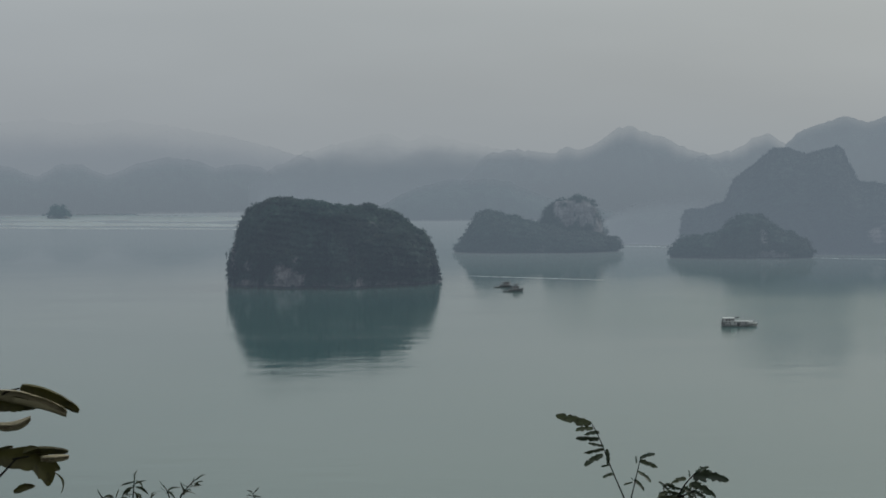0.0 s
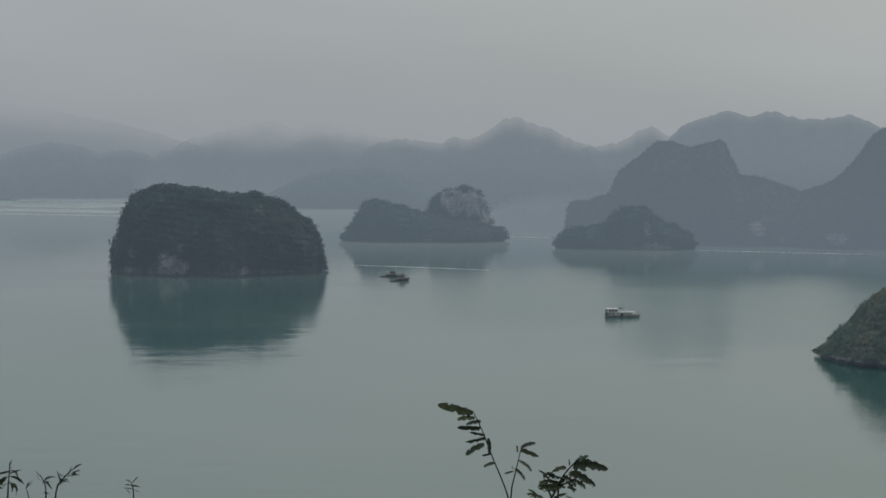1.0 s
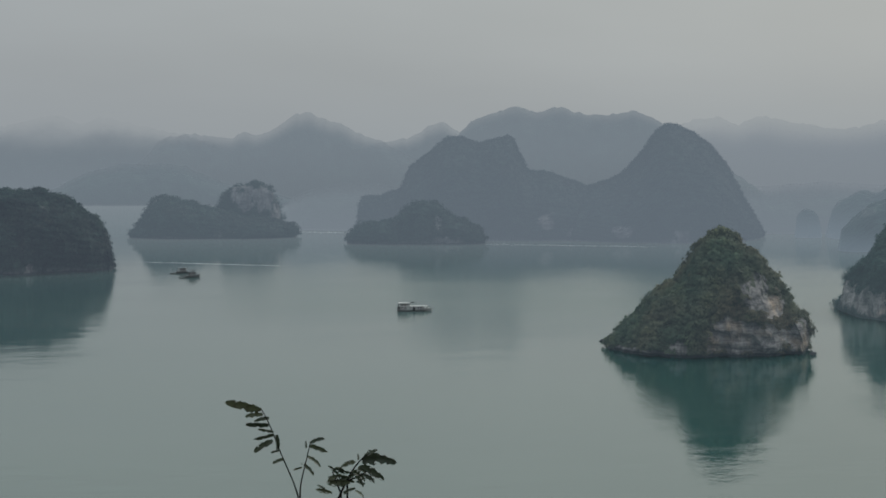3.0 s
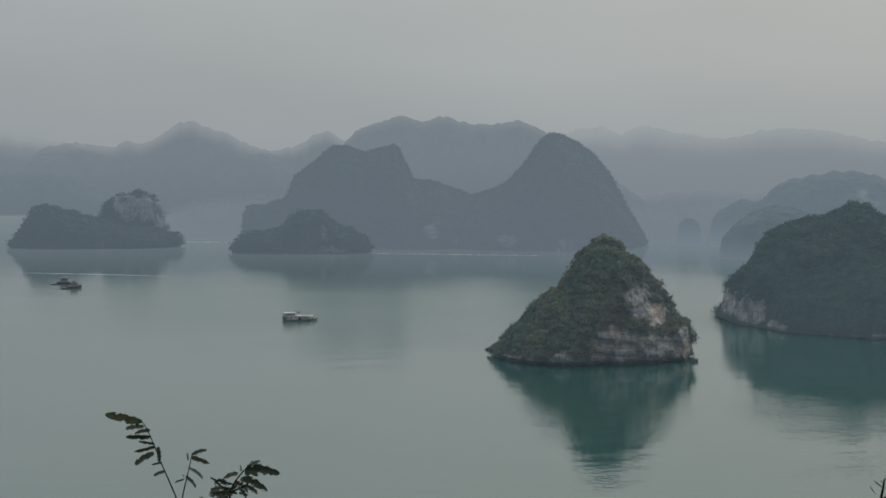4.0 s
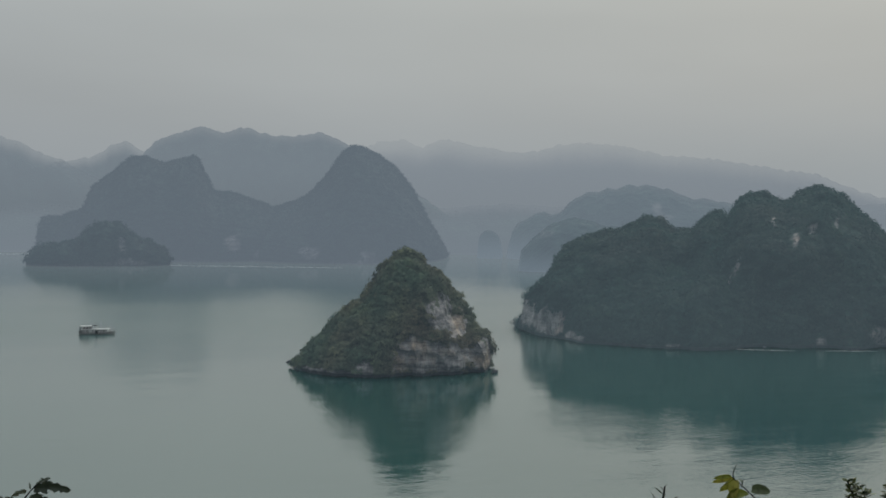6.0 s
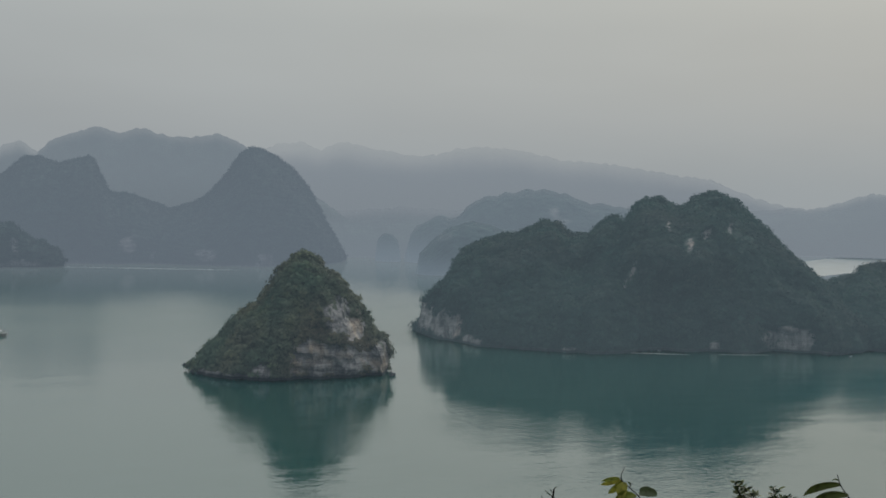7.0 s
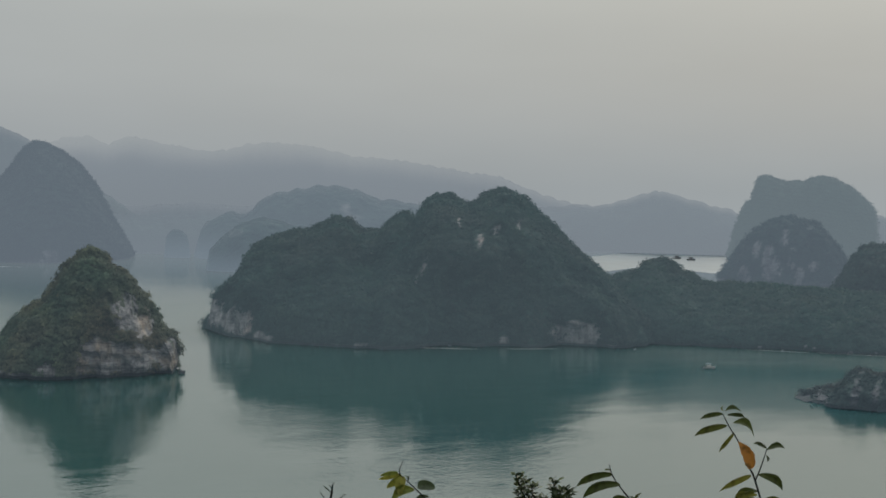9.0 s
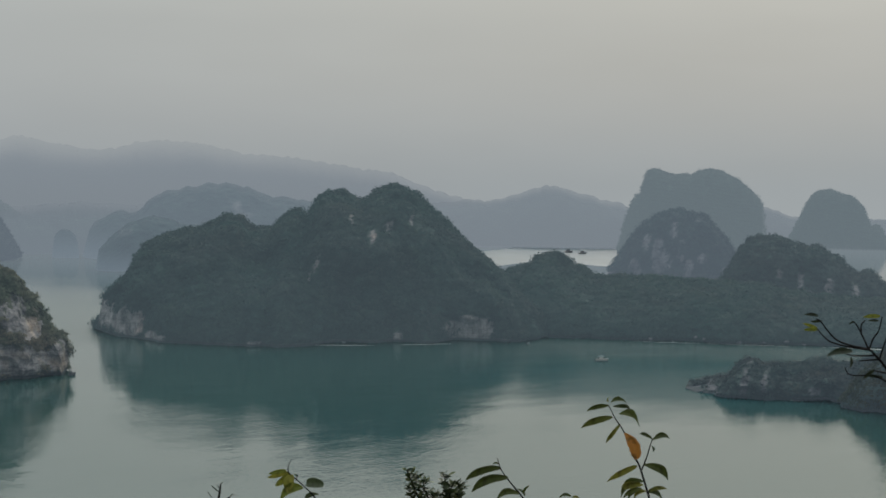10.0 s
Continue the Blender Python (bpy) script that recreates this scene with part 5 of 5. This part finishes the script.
CURLED_LEAVES = (-0.438, 1.435, -17.0,
    [[(-0.007, -0.32), (0.006, -0.289), (0.02, -0.261), (0.028, -0.214), (0.034, -0.195), (0.049, -0.19)], [(0.006, -0.289), (0.019, -0.269), (0.035, -0.259), (0.056, -0.253)], [(0.009, -0.3), (0.024, -0.277), (0.045, -0.255)]],
    [(0.05, -0.19, -26, 0.0595), (0.022, -0.197, -15, 0.0712), (0.026, -0.223, 6, 0.0332), (0.05, -0.249, -6, 0.0429), (0.067, -0.257, 0, 0.0257), (0.026, -0.254, -14, 0.0616), (0.062, -0.262, -58, 0.0241), (0.08, -0.272, -74, 0.0198), (0.042, -0.287, 9, 0.0204), (0.024, -0.248, 13, 0.0193), (0.025, -0.205, -6, 0.0402), (0.051, -0.25, 17, 0.0145)])
FERNY_WEED = (-0.814, 4.120, -11.2,
    [[(-0.007, -0.884), (-0.005, -0.832), (-0.001, -0.787), (-0.002, -0.772)], [(-0.051, -0.882), (-0.053, -0.844), (-0.063, -0.826)], [(0.051, -0.887), (0.042, -0.841)]],
    [(-0.001, -0.784, 60, 0.021), (0, -0.79, 330, 0.033), (-0.001, -0.792, 215, 0.033), (0.001, -0.805, 320, 0.036), (-0.003, -0.806, 220, 0.036), (0.001, -0.82, 315, 0.036), (-0.006, -0.823, 210, 0.036), (-0.053, -0.832, 170, 0.036), (-0.05, -0.83, 40, 0.024), (-0.043, -0.836, 350, 0.03), (0.042, -0.834, 60, 0.027), (-0.079, -0.836, 150, 0.03)])
FORKED_WEED = (-0.713, 4.139, -9.8,
    [[(0.009, -0.89), (0.016, -0.837), (0.046, -0.801), (0.06, -0.791)], [(-0.015, -0.889), (-0.014, -0.836), (-0.028, -0.805)]],
    [(0.057, -0.794, 20, 0.024), (0.049, -0.803, 330, 0.027), (0.038, -0.811, 190, 0.027), (0.028, -0.823, 150, 0.03), (0.019, -0.831, 20, 0.033), (-0.025, -0.809, 160, 0.021), (-0.018, -0.821, 30, 0.027), (0.043, -0.808, 40, 0.021), (0.001, -0.843, 150, 0.03)])
LONE_WEED = (-0.505, 4.170, -6.9,
    [[(0, -0.898), (-0.001, -0.852), (-0.007, -0.835)]],
    [(-0.005, -0.835, 20, 0.021), (-0.007, -0.835, 150, 0.018), (-0.001, -0.845, 340, 0.018), (-0.002, -0.851, 200, 0.021)])
YELLOW_SPRIG = (1.432, 1.303, 45.6,
    [[(0.005, -0.39), (0.001, -0.369), (-0.012, -0.331), (-0.02, -0.317), (-0.031, -0.292), (-0.04, -0.275), (-0.05, -0.26)], [(-0.009, -0.336), (-0.003, -0.32), (0.003, -0.299)]],
    [(-0.05, -0.259, -156, 0.0273), (-0.047, -0.255, 6, 0.0188), (-0.044, -0.26, -18, 0.0226), (-0.037, -0.269, -28, 0.0338), (-0.045, -0.272, -150, 0.0403), (-0.036, -0.28, -114, 0.0304), (0.003, -0.299, 1, 0.0242), (0.003, -0.298, 173, 0.0181), (0.002, -0.305, -82, 0.0101), (-0.015, -0.331, -142, 0.0414), (-0.006, -0.328, -38, 0.037), (-0.007, -0.352, -150, 0.0337), (-0.011, -0.35, -163, 0.0181), (-0.001, -0.36, 0, 0.0228), (-0.009, -0.359, -138, 0.0208), (-0.003, -0.362, -19, 0.0212), (-0.006, -0.35, -147, 0.0338), (-0.009, -0.356, -142, 0.0254), (-0.003, -0.361, -142, 0.022), (-0.014, -0.321, 119, 0.0347), (-0.02, -0.316, -97, 0.0059), (-0.049, -0.256, 101, 0.0071)])
PALE_SPRIG = (1.130, 1.554, 33.8,
    [[(0.003, -0.399), (-0.008, -0.376), (-0.021, -0.362), (-0.031, -0.353), (-0.042, -0.344)], [(-0.04, -0.346), (-0.041, -0.338), (-0.037, -0.329)], [(-0.031, -0.353), (-0.029, -0.346)]],
    [(-0.043, -0.343, -166, 0.0224), (-0.042, -0.345, -154, 0.0278), (-0.04, -0.345, -123, 0.0285), (-0.037, -0.347, -97, 0.0238), (-0.023, -0.362, -151, 0.0305), (-0.019, -0.359, 0, 0.021), (-0.021, -0.378, 22, 0.0183), (-0.03, -0.351, 124, 0.0075)])
BIG_SPRIG = (1.340, 1.391, 41.8,
    [[(-0.01, -0.396), (-0.024, -0.374), (-0.038, -0.358), (-0.05, -0.339), (-0.055, -0.327)], [(0.034, -0.395), (0.035, -0.378), (0.034, -0.371)]],
    [(-0.051, -0.337, -152, 0.0461), (-0.042, -0.348, -151, 0.0482), (-0.028, -0.368, -160, 0.0305), (-0.023, -0.37, 53, 0.0136), (0.035, -0.371, -175, 0.0149), (0.035, -0.371, -14, 0.0109), (-0.053, -0.333, -171, 0.0081), (-0.021, -0.372, 141, 0.0129)])
SMALL_TWIG = (1.022, 1.621, 29.9,
    [[(-0.001, -0.397), (0.004, -0.374), (0.006, -0.357)], [(0.002, -0.381), (0.017, -0.374)]],
    [(0.006, -0.359, 45, 0.0054), (0.005, -0.364, 150, 0.0061), (0.004, -0.368, 170, 0.0122), (0.003, -0.371, 10, 0.0081), (0.017, -0.374, 30, 0.0095), (-0.003, -0.376, 160, 0.0109)])
SIDE_BRANCH = (2.189, 1.487, 54.4,
    [[(0.018, -0.346), (-0.029, -0.278), (-0.045, -0.259), (-0.055, -0.25), (-0.084, -0.244), (-0.106, -0.237), (-0.12, -0.221), (-0.131, -0.206), (-0.138, -0.204)], [(-0.055, -0.25), (-0.088, -0.246), (-0.115, -0.239), (-0.128, -0.228), (-0.135, -0.22)], [(-0.055, -0.25), (-0.067, -0.226), (-0.076, -0.209), (-0.08, -0.206)], [(-0.067, -0.226), (-0.068, -0.212), (-0.062, -0.203)], [(-0.055, -0.25), (-0.049, -0.232), (-0.041, -0.219), (-0.036, -0.196)], [(-0.045, -0.259), (-0.078, -0.261), (-0.092, -0.257)], [(-0.039, -0.265), (-0.07, -0.268)], [(-0.039, -0.265), (-0.032, -0.241), (-0.028, -0.227)], [(-0.009, -0.312), (-0.035, -0.295), (-0.052, -0.291), (-0.083, -0.292), (-0.092, -0.281)], [(-0.022, -0.287), (-0.048, -0.282)]],
    [(-0.135, -0.199, 178, 0.0223), (-0.129, -0.206, -165, 0.0186), (-0.136, -0.218, 171, 0.0241), (-0.135, -0.221, -171, 0.0241), (-0.08, -0.253, -169, 0.0409), (-0.039, -0.196, -172, 0.0269), (-0.041, -0.203, -174, 0.0167), (-0.079, -0.205, -139, 0.0102), (-0.083, -0.262, -90, 0.0186), (-0.046, -0.281, -132, 0.0251), (-0.033, -0.293, 180, 0.0279)])

withered = blade("leaf", 0.54, 0.1, 0.35, 0.9, 0.25, 30, 0.75, 0.2)
leaflets = [blade("leaf", 0.36, 0.12, 0.4, 0, 0.75, s, 0.35, 0.08) for s in (1, 2, 3)]
shrub("feather_leaved_shrub", "thin dark stem with ragged feathery leaflets", FEATHER_STEM, leaflets, OLIVE, 0.0022, 11, tilt=12, twist=35)
tatters = [blade("leaf", 0.44, 0.15, 0.5, 0, 0.85, s, 0.5, 0.12) for s in (4, 5, 6)]
shrub("ragged_shrub", "dark shrub with torn insect-eaten leaves", RAGGED_SHRUB, tatters, OLIVE, 0.003, 12, tilt=15, twist=40)
flat_dark = [blade("leaf", w, 0.12, 0.5, 0, 0.3, s, 0.6, b) for w, s, b in ((0.38, 8, 0.08), (0.8, 9, 0.2), (0.13, 33, 0.3), (0.4, 34, 0.15))]
rolled_pale = [blade("leaf", w, 0.05, 0.05, 2.5, 0.45, s, 0.22, b) for w, s, b in ((0.42, 35, 0.06), (0.7, 36, -0.15), (0.7, 37, 0.0))]
rolled_dark = [blade("leaf", 0.4, 0.05, 0.05, 2.2, 0.5, s, 0.3, 0.05) for s in (38, 39)]
for me in rolled_pale:
    me.materials.append(PALE_DRY)
rolls = [rolled_dark[0], rolled_pale[0], rolled_pale[1], rolled_dark[0], rolled_pale[2], flat_dark[0], flat_dark[1], flat_dark[2], flat_dark[3], rolled_dark[1], flat_dark[0], flat_dark[3]]
shrub("curled_leaf_shrub", "shrub with large curled brown-green leaves", CURLED_LEAVES, rolls, DRY, 0.0016, 13, tilt=8, twist=25)
fronds = [blade("leaf", 0.22, 0.8, 0.3, 0, 0.2, s, 0.85, 0.25) for s in (10, 11)]
for plan in (FERNY_WEED, FORKED_WEED, LONE_WEED):
    pick = random.Random(60)
    plan = (*plan[:4], plan[4] + [(u + pick.uniform(-0.008, 0.008), w - pick.uniform(0.003, 0.014), angle + pick.uniform(-35, 35), size * pick.uniform(0.5, 0.85)) for u, w, angle, size in plan[4]])
    shrub("ferny_weed", "small dark weed with drooping narrow leaves", plan, fronds, DARK, 0.002, 14)
slim = [blade("leaf", 0.3, 0.2, 0.7, 0, 0.06, s, 0.95, 0.3) for s in (12, 13, 14)]
shrub("yellowing_sprig", "upright sprig with yellow-green leaves and one withered orange leaf", YELLOW_SPRIG, slim, FRESH, 0.0012, 15, odd=(19,))
YELLOW = leaf_material("yellow_leaf", [(0.11, 0.13, 0.022), (0.15, 0.16, 0.027), (0.2, 0.19, 0.034)], 0.45, 5.0, 0.3)
GREENER = leaf_material("dull_green_leaf", [(0.035, 0.05, 0.02), (0.045, 0.06, 0.024), (0.055, 0.07, 0.03)])
gold = [blade("leaf", w, 0.16, 0.6, 0, 0.06, s, 0.8, b) for w, s, b in ((0.3, 15, 0.15), (0.28, 16, 0.1), (0.42, 40, 0.12), (0.55, 41, 0.1), (0.4, 42, 0.3))]
dull = [blade("leaf", w, 0.16, 0.5, 0, 0.06, s, e, b) for w, s, e, b in ((0.6, 43, 0.35, 0.05), (0.35, 44, 0.8, 0.2), (0.3, 45, 0.8, 0.25))]
for me in gold:
    me.materials.append(YELLOW)
for me in dull:
    me.materials.append(GREENER)
dim = [blade("leaf", w, 0.16, 0.5, 0, 0.06, s, 0.8, 0.12) for w, s in ((0.26, 50), (0.32, 51))]
for me in dim:
    me.materials.append(DARK)
arched = [blade("leaf", 0.27, 0.16, 0.6, 0, 0.04, s, 0.75, 0.3) for s in (46, 47, 48)]
shrub("pale_sprig", "low sprig of pale yellow-green leaves", PALE_SPRIG, gold + dull, FRESH, 0.0009, 16)
shrub("arching_sprig", "arching sprig with long olive-yellow leaves", BIG_SPRIG, arched, FRESH, 0.0011, 17, tilt=12, twist=25)
shrub("bare_twig", "small dark twig with few leaves", SMALL_TWIG, fronds, DARK, 0.0018, 18)
shrub("side_branch", "thin dark branch with sparse yellow-green leaves", SIDE_BRANCH, [dim[0], dim[1], gold[0], gold[1], dim[0], gold[1], dim[0], dim[1], dim[0], dim[1], dim[0]], FRESH, 0.0019, 19, tilt=12, twist=30, category="branch")


def small_leaved_bush(x, y, az, rise):
    """A twiggy bush with many tiny paired leaves on upright shoots."""
    pick = random.Random(21)
    ob = new("small_leaved_bush")
    foot = lookout_height(math.hypot(x, y)) - 0.1 - EYE
    ob.matrix_world = pose(x, y, EYE + foot, 0, 0, -az)
    me = blade("leaf", 0.5, 0.1, 0.25, 0, 0.05, 22)
    me.materials.append(BUSH_GREEN)
    for u0, top, lean in ((-0.034, -0.006, -0.045), (-0.022, -0.022, -0.04), (-0.005, -0.03, -0.035), (-0.03, -0.038, -0.03), (0.012, -0.045, -0.03), (0.036, -0.012, -0.022), (0.046, -0.03, -0.01),
                          (0.04, -0.04, -0.01), (0.064, -0.033, 0.004), (0.07, -0.048, 0.01), (0.022, -0.052, -0.01)):
        end = Vector((u0, pick.uniform(-0.04, 0.04), rise + top - foot))
        start = Vector((u0 * 0.3 - lean * 2, 0, 0))
        near = end - Vector((lean * 0.6, 0, 0.06))
        bm = bmesh.new()
        tube(bm, [start, start.lerp(end, 0.6) + Vector((0.01, 0, 0)), near, end], 0.003, 0.0008)
        sprays = [(end.lerp(near, k / 9), Vector((0, 0, 1)), 0) for k in range(10)]
        for k in range(4):
            base, s = end.lerp(near, 0.15 + 0.25 * k), -1 if k % 2 else 1
            tip = base + Vector((s * pick.uniform(0.004, 0.008), pick.uniform(-0.006, 0.006), pick.uniform(0.003, 0.008)))
            tube(bm, [base, base.lerp(tip, 0.5) + Vector((0, 0, -0.001)), tip], 0.0009, 0.0005, 4)
            sprays += [(base.lerp(tip, f), tip - base, 1) for f in (0.45, 0.75, 1.0)]
        part("stem", bm, BARK, ob)
        for p, way, twig in sprays:
            for s in (-1, 1):
                leaf = new("leaf", me)
                leaf.parent = ob
                leaf.matrix_basis = Matrix.Translation(p) @ pose(0, 0, 0, pick.uniform(-50, 50), -30 + pick.uniform(-25, 25), 90 - s * 90 + pick.uniform(-70, 70)) @ Matrix.Scale(pick.uniform(0.011, 0.018), 4)
    return tagged(ob, "twiggy bush with many tiny green leaves", "shrub")


small_leaved_bush(1.900, 2.355, 37.6, -0.529)
